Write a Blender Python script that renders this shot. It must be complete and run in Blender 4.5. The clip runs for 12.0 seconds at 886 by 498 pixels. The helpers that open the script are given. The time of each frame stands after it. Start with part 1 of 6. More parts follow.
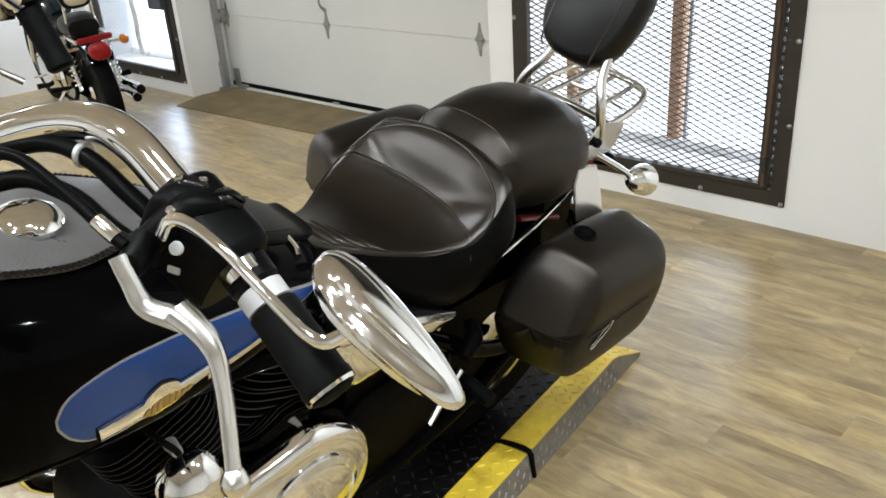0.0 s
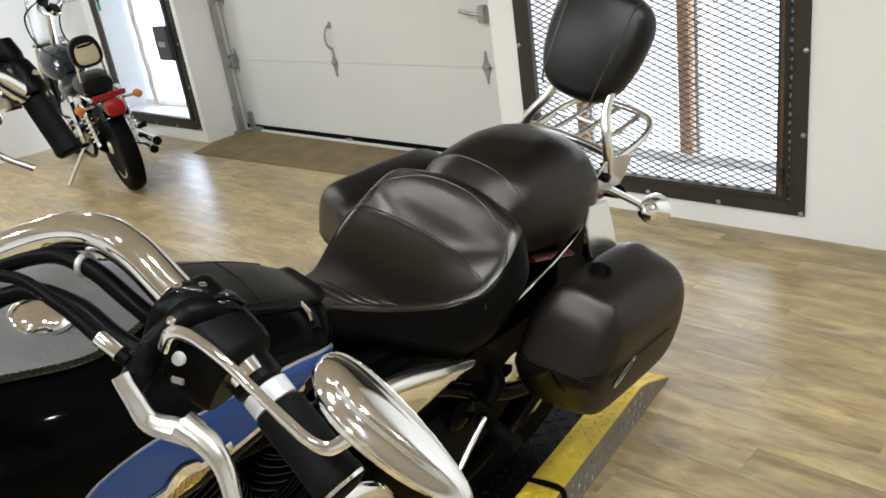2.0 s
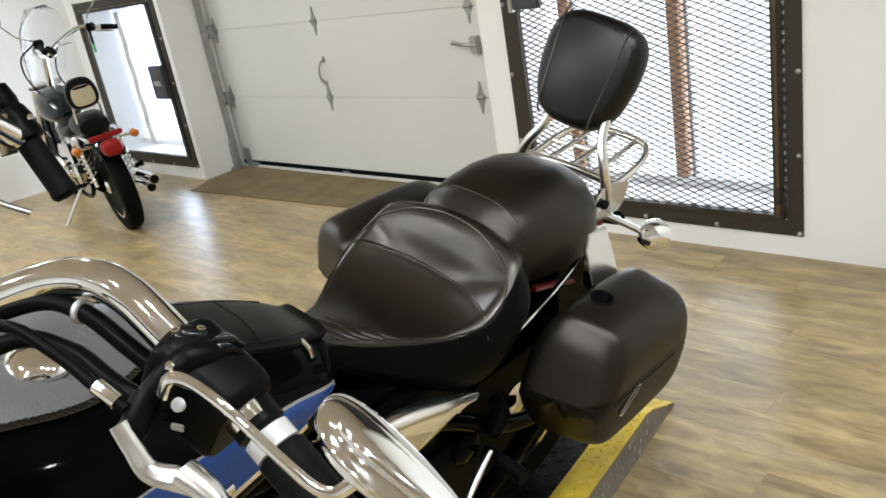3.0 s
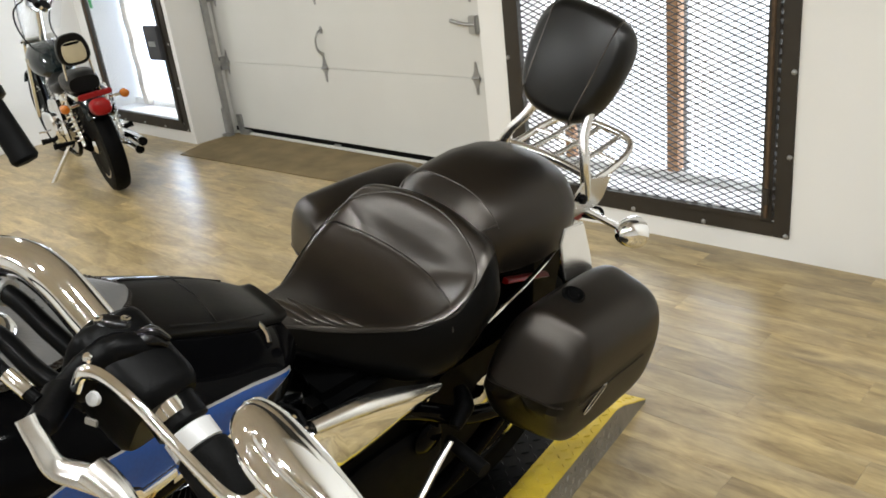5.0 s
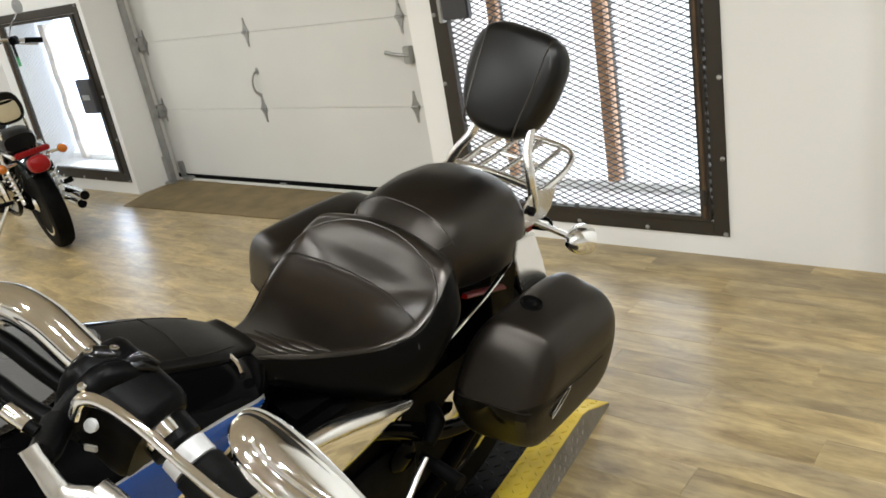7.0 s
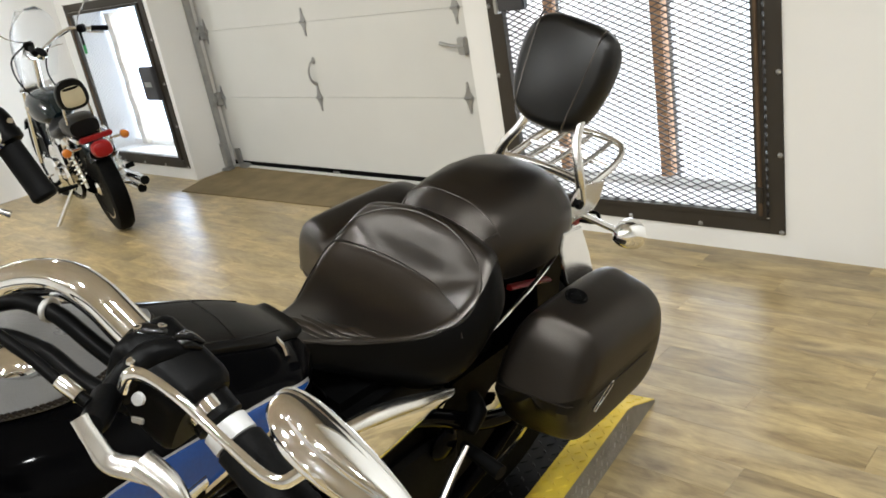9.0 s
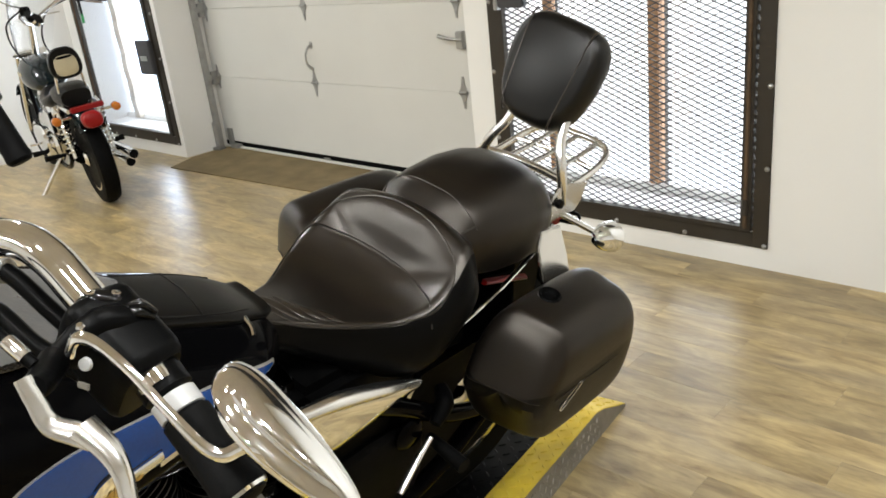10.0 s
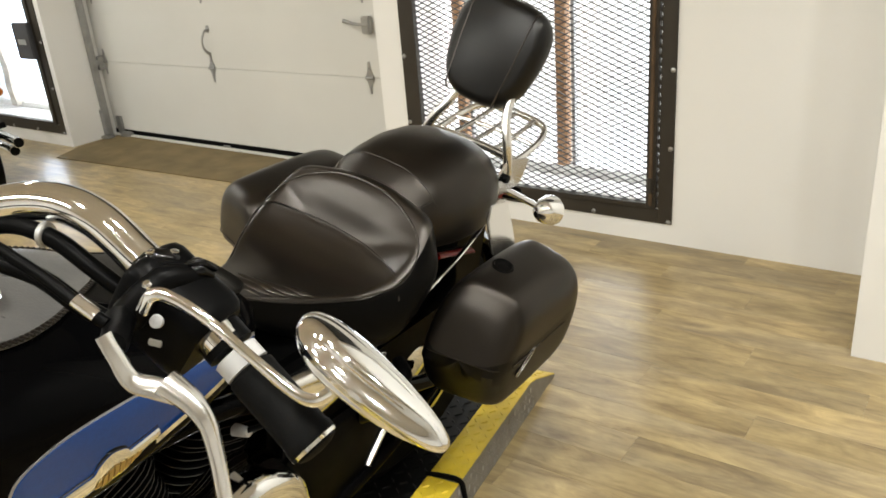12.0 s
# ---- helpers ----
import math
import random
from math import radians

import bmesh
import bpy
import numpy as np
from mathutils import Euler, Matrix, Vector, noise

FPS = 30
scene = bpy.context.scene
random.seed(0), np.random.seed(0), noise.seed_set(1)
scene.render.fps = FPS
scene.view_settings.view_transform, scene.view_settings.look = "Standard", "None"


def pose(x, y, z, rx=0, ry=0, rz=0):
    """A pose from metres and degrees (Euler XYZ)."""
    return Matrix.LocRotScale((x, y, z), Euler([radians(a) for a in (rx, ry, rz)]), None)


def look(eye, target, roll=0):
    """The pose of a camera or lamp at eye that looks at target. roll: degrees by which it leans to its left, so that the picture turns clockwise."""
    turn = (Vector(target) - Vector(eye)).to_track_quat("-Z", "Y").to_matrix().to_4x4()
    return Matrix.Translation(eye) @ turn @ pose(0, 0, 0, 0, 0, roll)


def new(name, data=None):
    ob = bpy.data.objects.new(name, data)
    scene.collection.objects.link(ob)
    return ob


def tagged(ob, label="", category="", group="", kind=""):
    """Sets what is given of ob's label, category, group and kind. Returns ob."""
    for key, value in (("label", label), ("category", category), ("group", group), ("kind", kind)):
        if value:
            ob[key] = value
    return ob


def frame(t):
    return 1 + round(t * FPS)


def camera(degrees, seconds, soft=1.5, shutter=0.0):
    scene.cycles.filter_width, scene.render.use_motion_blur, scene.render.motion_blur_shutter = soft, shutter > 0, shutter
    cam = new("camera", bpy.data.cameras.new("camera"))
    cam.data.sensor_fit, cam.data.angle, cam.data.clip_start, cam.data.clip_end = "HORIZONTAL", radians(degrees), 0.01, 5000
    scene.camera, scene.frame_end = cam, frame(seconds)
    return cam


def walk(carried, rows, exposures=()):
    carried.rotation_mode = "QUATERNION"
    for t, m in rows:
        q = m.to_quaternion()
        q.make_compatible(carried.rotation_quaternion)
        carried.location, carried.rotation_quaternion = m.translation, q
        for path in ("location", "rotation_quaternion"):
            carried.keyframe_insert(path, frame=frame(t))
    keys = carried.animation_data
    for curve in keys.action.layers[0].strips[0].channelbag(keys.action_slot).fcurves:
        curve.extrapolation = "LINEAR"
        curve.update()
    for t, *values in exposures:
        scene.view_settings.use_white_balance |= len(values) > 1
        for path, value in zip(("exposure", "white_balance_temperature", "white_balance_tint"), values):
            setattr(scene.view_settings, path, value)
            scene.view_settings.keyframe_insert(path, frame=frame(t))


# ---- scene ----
cam = camera(57.0, 12.0, soft=1.7)
PATH = [
    (0, (0.4866, 0.1690, 1.2848), (-0.6398, 1.3103, 0.5597), -4),
    (0.5, (0.5148, 0.1804, 1.3306), (-0.5852, 1.3367, 0.5878), -6.8),
    (1, (0.5086, 0.1971, 1.3262), (-0.6002, 1.3429, 0.5817), -8.9),
    (1.5, (0.4998, 0.1980, 1.3332), (-0.6609, 1.3253, 0.6415), -8.7),
    (2, (0.4910, 0.2015, 1.3306), (-0.6829, 1.3218, 0.6503), -8.7),
    (2.5, (0.4875, 0.2006, 1.3306), (-0.7049, 1.3103, 0.6618), -10.2),
    (3, (0.4840, 0.2077, 1.3323), (-0.6978, 1.3526, 0.7093), -10.2),
    (3.2, (0.4840, 0.2077, 1.3367), (-0.6926, 1.3702, 0.7357), -10.3),
    (4.8, (0.4893, 0.2446, 1.3420), (-0.6653, 1.4001, 0.6873), -7.7),
    (5, (0.4928, 0.2578, 1.3358), (-0.6714, 1.3948, 0.6644), -6.8),
    (5.5, (0.4946, 0.2640, 1.3367), (-0.6415, 1.4344, 0.6776), -7.6),
    (6, (0.5042, 0.2438, 1.3402), (-0.5782, 1.4661, 0.6820), -9.6),
    (6.5, (0.5122, 0.2279, 1.3350), (-0.5122, 1.5013, 0.6811), -10.4),
    (7, (0.5139, 0.2138, 1.3367), (-0.5790, 1.4423, 0.7093), -10.3),
    (7.5, (0.5148, 0.2138, 1.3358), (-0.6591, 1.3719, 0.7190), -11.4),
    (9.3, (0.5394, 0.2130, 1.3367), (-0.6345, 1.3614, 0.7049), -9.6),
    (9.5, (0.5482, 0.2244, 1.3332), (-0.6230, 1.3693, 0.6908), -8.1),
    (10, (0.5474, 0.2270, 1.3270), (-0.6098, 1.3895, 0.6873), -6.4),
    (10.5, (0.5306, 0.2306, 1.3244), (-0.6151, 1.3992, 0.6776), -7.6),
    (11, (0.4805, 0.1901, 1.3218), (-0.6371, 1.3746, 0.6547), -8.9),
    (11.5, (0.4638, 0.1206, 1.3191), (-0.5007, 1.4344, 0.6556), -7.5),
    (12, (0.4655, 0.1091, 1.3226), (-0.4946, 1.4177, 0.6415), -4.7),
]
TINT = [(0.0, -0.08, 6220), (1.0, -0.08, 6300), (3.0, -0.05, 6340), (5.0, -0.08, 6560), (6.5, -0.10, 6680), (7.5, -0.08, 6430), (9.5, -0.03, 6640), (10.5, -0.04, 6700), (11.0, -0.05, 6730), (12.0, -0.05, 7050)]
walk(cam, [(t, look(eye, target, roll)) for t, eye, target, roll in PATH], [(t, stops, kelvin, 10.0) for t, stops, kelvin in TINT])

# ---- world and large lights ----
world = bpy.data.worlds.new("world")
scene.world = world
world.use_nodes = True
wn = world.node_tree.nodes
sky = wn.new("ShaderNodeTexSky")
sky.sky_type, sky.sun_disc, sky.sun_elevation, sky.sun_rotation = "NISHITA", False, radians(38), radians(20)
world.node_tree.links.new(sky.outputs[0], wn["Background"].inputs[0])
wn["Background"].inputs[1].default_value = 0.1

WALL, DOOR, CEIL = 3.073, 3.421, 2.75          # face of the window wall, face of the garage door, ceiling height
WINDOWS = [(-6.0, -4.79), (-1.845, -0.573)]    # outer edges of the two steel window frames
SILL, HEAD = 0.086, 1.315


SPOTS = [(-0.55, -0.35), (0.25, -0.55), (0.55, -1.25), (1.15, -0.75), (1.0, 0.9), (1.5, 1.6), (0.3, 0.6), (-1.4, -1.8), (-2.2, -1.2), (-3.0, -2.0), (-2.6, -2.7), (-3.7, -1.5), (-3.0, 1.5), (-4.0, 0.7), (-5.5, 1.5), (-5.7, -0.2)]
for x, y in SPOTS:
    d = bpy.data.lights.new("ceiling_bulb", "AREA")
    d.shape, d.size, d.energy, d.color = "DISK", 0.13, 22.6, (0.93, 0.965, 0.97)
    ob = new("ceiling_bulb", d)
    ob.matrix_world = look((x, y, CEIL - 0.075), (x, y, 0))

for a, b in WINDOWS:
    d = bpy.data.lights.new("window_daylight", "AREA")
    d.shape, d.size, d.size_y, d.energy, d.color = "RECTANGLE", b - a - 0.16, HEAD - SILL - 0.18, 16.0, (0.82, 0.91, 1.0)
    ob = new("window_daylight", d)
    ob.matrix_world = look(((a + b) / 2, WALL + 0.362, (SILL + HEAD) / 2), ((a + b) / 2, 0, (SILL + HEAD) / 2))


# ---- materials ----
def material(name, base, rough=0.5, metal=0.0, noise_scale=12.0, vary=0.12, bump=0.0, bump_scale=150.0, coat=0.0, spec=0.5, stretch=(1, 1, 1), rough_vary=0.1, random=0.0, tint=None):
    m = bpy.data.materials.new(name)
    m.use_nodes = True
    t = m.node_tree
    n, l = t.nodes, t.links
    p = n["Principled BSDF"]
    p.inputs["Roughness"].default_value, p.inputs["Metallic"].default_value = rough, metal
    p.inputs["Coat Weight"].default_value, p.inputs["Coat Roughness"].default_value = coat, 0.04
    p.inputs["Specular IOR Level"].default_value = spec
    tc = n.new("ShaderNodeTexCoord")
    mp = n.new("ShaderNodeMapping")
    mp.inputs["Scale"].default_value = stretch
    l.new(tc.outputs["Object"], mp.inputs[0])
    nz = n.new("ShaderNodeTexNoise")
    nz.inputs["Scale"].default_value, nz.inputs["Detail"].default_value = noise_scale, 6
    l.new(mp.outputs[0], nz.inputs["Vector"])
    ramp = n.new("ShaderNodeMix")
    ramp.data_type = "RGBA"
    other = tint or tuple(c * (1 - 2 * vary) for c in base)
    ramp.inputs[6].default_value = (*[min(1, c * (1 + vary)) for c in base], 1)
    ramp.inputs[7].default_value = (*other, 1)
    l.new(nz.outputs["Fac"], ramp.inputs[0])
    out = ramp.outputs[2]
    if random:
        info = n.new("ShaderNodeObjectInfo")
        hsv = n.new("ShaderNodeHueSaturation")
        mr = n.new("ShaderNodeMapRange")
        mr.inputs[3].default_value, mr.inputs[4].default_value = 1 - random, 1 + random
        l.new(info.outputs["Random"], mr.inputs[0])
        l.new(mr.outputs[0], hsv.inputs["Value"])
        l.new(out, hsv.inputs["Color"])
        out = hsv.outputs[0]
    l.new(out, p.inputs["Base Color"])
    rr = n.new("ShaderNodeMapRange")
    rr.inputs[3].default_value, rr.inputs[4].default_value = max(0.01, rough - rough_vary * rough), min(1, rough + rough_vary)
    l.new(nz.outputs["Fac"], rr.inputs[0])
    l.new(rr.outputs[0], p.inputs["Roughness"])
    if bump:
        nb = n.new("ShaderNodeTexNoise")
        nb.inputs["Scale"].default_value, nb.inputs["Detail"].default_value = bump_scale, 4
        l.new(mp.outputs[0], nb.inputs["Vector"])
        bp = n.new("ShaderNodeBump")
        bp.inputs["Strength"].default_value, bp.inputs["Distance"].default_value = bump, 0.002
        l.new(nb.outputs["Fac"], bp.inputs["Height"])
        l.new(bp.outputs[0], p.inputs["Normal"])
    return m


def leather(name, base, rough, spec=0.34, sheen=(1.0, 1.0, 1.0)):
    m = material(name, base, rough, vary=0.25, noise_scale=7, rough_vary=0.08, spec=spec)
    n, l = m.node_tree.nodes, m.node_tree.links
    n["Principled BSDF"].inputs["Specular Tint"].default_value = (*sheen, 1)
    tc = n.new("ShaderNodeTexCoord")
    v = n.new("ShaderNodeTexVoronoi")
    v.inputs["Scale"].default_value = 420
    nz = n.new("ShaderNodeTexNoise")
    nz.inputs["Scale"].default_value, nz.inputs["Detail"].default_value = 16, 5
    ad = n.new("ShaderNodeMath")
    ad.operation = "MULTIPLY_ADD"
    ad.inputs[1].default_value = 2.2
    b = n.new("ShaderNodeBump")
    b.inputs["Strength"].default_value, b.inputs["Distance"].default_value = 0.16, 0.0010
    l.new(tc.outputs["Object"], v.inputs["Vector"])
    l.new(tc.outputs["Object"], nz.inputs["Vector"])
    l.new(nz.outputs["Fac"], ad.inputs[0])
    l.new(v.outputs["Distance"], ad.inputs[2])
    l.new(ad.outputs[0], b.inputs["Height"])
    l.new(b.outputs[0], n["Principled BSDF"].inputs["Normal"])
    return m


def wood(name, light, dark, random):
    m = bpy.data.materials.new(name)
    m.use_nodes = True
    n, l = m.node_tree.nodes, m.node_tree.links
    p = n["Principled BSDF"]
    tc = n.new("ShaderNodeTexCoord")
    info = n.new("ShaderNodeObjectInfo")
    geo = n.new("ShaderNodeNewGeometry")
    pick = n.new("ShaderNodeMath")
    pick.operation = "ADD"
    l.new(info.outputs["Random"], pick.inputs[0])
    l.new(geo.outputs["Random Per Island"], pick.inputs[1])
    wrap = n.new("ShaderNodeMath")
    wrap.operation = "FRACT"
    l.new(pick.outputs[0], wrap.inputs[0])
    shift = n.new("ShaderNodeVectorMath")
    shift.operation = "MULTIPLY_ADD"
    shift.inputs[1].default_value = (1, 1, 1)
    comb = n.new("ShaderNodeCombineXYZ")
    mul = n.new("ShaderNodeMath")
    mul.operation = "MULTIPLY"
    mul.inputs[1].default_value = 37.0
    l.new(wrap.outputs[0], mul.inputs[0])
    l.new(mul.outputs[0], comb.inputs[2])
    l.new(mul.outputs[0], comb.inputs[0])
    l.new(tc.outputs["Object"], shift.inputs[0])
    l.new(comb.outputs[0], shift.inputs[2])
    mp = n.new("ShaderNodeMapping")
    mp.inputs["Scale"].default_value = (2.8, 11.5, 11.5)
    l.new(shift.outputs[0], mp.inputs[0])
    g = n.new("ShaderNodeTexNoise")
    g.inputs["Scale"].default_value, g.inputs["Detail"].default_value, g.inputs["Distortion"].default_value = 1.5, 10, 0.8
    g.inputs["Roughness"].default_value = 0.62
    l.new(mp.outputs[0], g.inputs["Vector"])
    cr = n.new("ShaderNodeValToRGB")
    cr.color_ramp.elements[0].position, cr.color_ramp.elements[0].color = 0.27, (*dark, 1)
    cr.color_ramp.elements[1].position, cr.color_ramp.elements[1].color = 0.66, (*light, 1)
    l.new(g.outputs["Fac"], cr.inputs[0])
    big = n.new("ShaderNodeTexNoise")
    big.inputs["Scale"].default_value, big.inputs["Detail"].default_value = 4.5, 5
    l.new(shift.outputs[0], big.inputs["Vector"])
    fine = n.new("ShaderNodeTexNoise")
    fine.inputs["Scale"].default_value, fine.inputs["Detail"].default_value = 9.0, 4
    l.new(mp.outputs[0], fine.inputs["Vector"])
    streak = n.new("ShaderNodeMapRange")
    streak.inputs[1].default_value, streak.inputs[2].default_value = 0.3, 0.6
    streak.inputs[3].default_value, streak.inputs[4].default_value = 0.86, 1.03
    l.new(fine.outputs["Fac"], streak.inputs[0])
    hsv = n.new("ShaderNodeHueSaturation")
    mr = n.new("ShaderNodeMapRange")
    mr.inputs[3].default_value, mr.inputs[4].default_value = 1 - random, 1 + random
    l.new(wrap.outputs[0], mr.inputs[0])
    mb = n.new("ShaderNodeMapRange")
    mb.inputs[3].default_value, mb.inputs[4].default_value = 0.64, 1.38
    l.new(big.outputs["Fac"], mb.inputs[0])
    mm = n.new("ShaderNodeMath")
    mm.operation = "MULTIPLY"
    l.new(mr.outputs[0], mm.inputs[0])
    l.new(mb.outputs[0], mm.inputs[1])
    ms = n.new("ShaderNodeMath")
    ms.operation = "MULTIPLY"
    l.new(mm.outputs[0], ms.inputs[0])
    l.new(streak.outputs[0], ms.inputs[1])
    l.new(ms.outputs[0], hsv.inputs["Value"])
    grey = n.new("ShaderNodeMix")
    grey.data_type = "RGBA"
    grey.inputs[7].default_value = (*[0.62 * sum(light) / 3 for _ in range(3)], 1)
    gm = n.new("ShaderNodeTexNoise")
    gm.inputs["Scale"].default_value, gm.inputs["Detail"].default_value = 0.55, 3
    l.new(mp.outputs[0], gm.inputs["Vector"])
    gr = n.new("ShaderNodeMapRange")
    gr.inputs[1].default_value, gr.inputs[2].default_value, gr.inputs[4].default_value = 0.42, 0.68, 0.22
    l.new(gm.outputs["Fac"], gr.inputs[0])
    l.new(gr.outputs[0], grey.inputs[0])
    l.new(cr.outputs[0], grey.inputs[6])
    l.new(grey.outputs[2], hsv.inputs["Color"])
    l.new(hsv.outputs[0], p.inputs["Base Color"])
    rr = n.new("ShaderNodeMapRange")
    rr.inputs[3].default_value, rr.inputs[4].default_value = 0.24, 0.38
    l.new(g.outputs["Fac"], rr.inputs[0])
    l.new(rr.outputs[0], p.inputs["Roughness"])
    b = n.new("ShaderNodeBump")
    b.inputs["Strength"].default_value, b.inputs["Distance"].default_value = 0.25, 0.001
    l.new(g.outputs["Fac"], b.inputs["Height"])
    l.new(b.outputs[0], p.inputs["Normal"])
    return m


def glow(name, colour, strength):
    m = bpy.data.materials.new(name)
    m.use_nodes = True
    p = m.node_tree.nodes["Principled BSDF"]
    p.inputs["Base Color"].default_value = (*colour, 1)
    p.inputs["Emission Color"].default_value = (*colour, 1)
    p.inputs["Emission Strength"].default_value = strength
    return m


def glass(name, tint, rough=0.02):
    m = bpy.data.materials.new(name)
    m.use_nodes = True
    p = m.node_tree.nodes["Principled BSDF"]
    p.inputs["Base Color"].default_value = (*tint, 1)
    p.inputs["Transmission Weight"].default_value, p.inputs["Roughness"].default_value, p.inputs["IOR"].default_value = 1.0, rough, 1.3
    return m


M_WALL = material("wall_paint", (0.80, 0.795, 0.775), 0.55, noise_scale=1.6, vary=0.03, bump=0.25, bump_scale=90)
M_REAR = material("pale_paint", (0.76, 0.755, 0.74), 0.7, noise_scale=2, vary=0.1)
# added dark tone for the unseen upper wall, so gloss black parts mirror black
M_UPPER = material("reflection_darkener", (0.05, 0.05, 0.05), 0.75, noise_scale=2, vary=0.1)
M_CEIL = material("ceiling_paint", (0.60, 0.55, 0.48), 0.8, noise_scale=2, vary=0.1)
M_DOOR = material("door_enamel", (0.66, 0.657, 0.625), 0.4, noise_scale=2.2, vary=0.04, bump=0.12, bump_scale=60)
M_PLANK = wood("vinyl_plank", (0.462, 0.353, 0.174), (0.184, 0.126, 0.057), 0.16)
M_GROUT = material("plank_joint", (0.19, 0.145, 0.08), 0.7)
M_MAT = material("threshold_ply", (0.165, 0.122, 0.056), 0.7, noise_scale=7, vary=0.45, bump=0.4, bump_scale=80, tint=(0.085, 0.058, 0.024))
M_STEEL = material("raw_steel", (0.030, 0.027, 0.023), 0.5, 0.3, noise_scale=9, vary=0.3, bump=0.2, bump_scale=70, tint=(0.035, 0.026, 0.016))
M_RUST = material("rusty_steel", (0.12, 0.075, 0.04), 0.7, 0.3, noise_scale=20, vary=0.35, bump=0.4, bump_scale=90)
M_MESH = material("expanded_steel", (0.10, 0.10, 0.105), 0.5, 0.6, noise_scale=30, vary=0.2)
# same steel mesh, its colour raised for the room light falling on it
M_LITMESH = material("expanded_steel_lit", (0.55, 0.56, 0.58), 0.5, 0.2, noise_scale=30, vary=0.1)
M_ZINC = material("zinc_plate", (0.42, 0.42, 0.41), 0.42, 0.8, noise_scale=18, vary=0.2)
M_BLACK = material("black_rubber", (0.003, 0.003, 0.003), 0.6, spec=0.065, noise_scale=40, vary=0.2, bump=0.2, bump_scale=300)
M_HOSE = material("black_hose", (0.002, 0.002, 0.002), 0.30, spec=0.035, noise_scale=40, vary=0.2)
M_SILL = material("sill_plaster", (0.86, 0.86, 0.85), 0.8, noise_scale=6, vary=0.15, bump=0.5, bump_scale=40)
M_POST = material("timber_post", (0.44, 0.25, 0.135), 0.7, noise_scale=6, vary=0.2, stretch=(8, 8, 1), bump=0.3, bump_scale=30)
M_ROUGH = material("weathered_post", (0.62, 0.57, 0.50), 0.85, noise_scale=14, vary=0.35, bump=0.8, bump_scale=40)
M_FRAMEGREY = material("window_bar", (0.40, 0.40, 0.41), 0.5, 0.3)
M_DAY = glow("daylight", (0.90, 0.95, 1.0), 0.78)
M_FROST = glow("ribbed_panel_daylight", (0.74, 0.84, 1.0), 0.80)
# the warm sheen tint colours in brown reflections of the room
M_LEATHER = leather("black_leather", (0.0045, 0.0033, 0.0025), 0.265, 0.68, (1.0, 0.93, 0.86))
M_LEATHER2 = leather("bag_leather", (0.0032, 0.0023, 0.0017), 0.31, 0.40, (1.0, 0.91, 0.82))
M_PAD = leather("backrest_leather", (0.0022, 0.0021, 0.0020), 0.30, 0.32)
# bag leather again, darkened for the shade below the lids
M_BAGSHADE = leather("bag_leather_shaded", (0.0022, 0.0017, 0.0013), 0.36, 0.20)
# seat skirt: darker and duller than the seat top
M_SKIRT = leather("skirt_dark", (0.0016, 0.0015, 0.0014), 0.40, 0.06)
M_STRAP = leather("strap_leather", (0.002, 0.0018, 0.0016), 0.33, 0.19)
M_PAINT = material("black_paint", (0.0012, 0.0012, 0.0014), 0.05, vary=0.1, rough_vary=0.02, spec=0.035)
M_BLUE = material("blue_paint", (0.0045, 0.041, 0.185), 0.14, spec=0.4, noise_scale=200, vary=0.12, rough_vary=0.02)
M_CHROME = material("chrome", (0.86, 0.875, 0.89), 0.05, 1.0, noise_scale=5, vary=0.02, rough_vary=0.03)
M_SATIN = material("polished_alloy", (0.80, 0.80, 0.79), 0.20, 1.0, noise_scale=24, vary=0.06, rough_vary=0.08)
M_SILVER = material("silver_leather", (0.085, 0.084, 0.083), 0.26, spec=0.7, noise_scale=30, vary=0.15, bump=0.3, bump_scale=300)
M_PLASTIC = material("black_plastic", (0.002, 0.002, 0.0021), 0.33, spec=0.05, noise_scale=30, vary=0.2, bump=0.1, bump_scale=400)
M_ENGINE = material("black_crinkle", (0.0015, 0.0015, 0.0017), 0.45, spec=0.05, noise_scale=60, vary=0.3, bump=0.5, bump_scale=600)
M_FINS = material("fin_edge", (0.07, 0.069, 0.067), 0.38, 1.0)
M_RED = material("red_lens", (0.24, 0.004, 0.005), 0.28, spec=0.3)
M_AMBER = material("amber_lens", (0.50, 0.14, 0.012), 0.15, coat=0.5)
M_WHITE = material("white_sleeve", (0.42, 0.42, 0.42), 0.35)
M_YELLOW = material("yellow_enamel", (0.80, 0.61, 0.04), 0.45, noise_scale=14, vary=0.16, tint=(0.50, 0.34, 0.035))
M_PLATE = material("alloy_tread", (0.27, 0.255, 0.23), 0.38, 0.55, noise_scale=20, vary=0.2)
M_DECK = material("black_tread", (0.005, 0.005, 0.005), 0.36, spec=0.14, noise_scale=20, vary=0.3)
M_TEAL = material("dark_green_paint", (0.004, 0.009, 0.011), 0.10)
M_CREAM = material("cream_badge", (0.46, 0.40, 0.27), 0.3)
M_CLEAR = glass("clear_windshield", (0.93, 0.94, 0.95), 0.22)
M_GREEN = material("green_tag", (0.02, 0.30, 0.08), 0.5)
M_BOX = material("lockbox_paint", (0.055, 0.055, 0.06), 0.5, 0.3)
M_GLOSS = material("gloss_black_cast", (0.0015, 0.0015, 0.0016), 0.16, spec=0.26, noise_scale=30, vary=0.2, rough_vary=0.05)
M_BULB = glow("lamp_glass", (1.0, 0.9, 0.75), 12)
M_GOLD = material("gold_letter", (0.55, 0.40, 0.16), 0.3, 1.0)


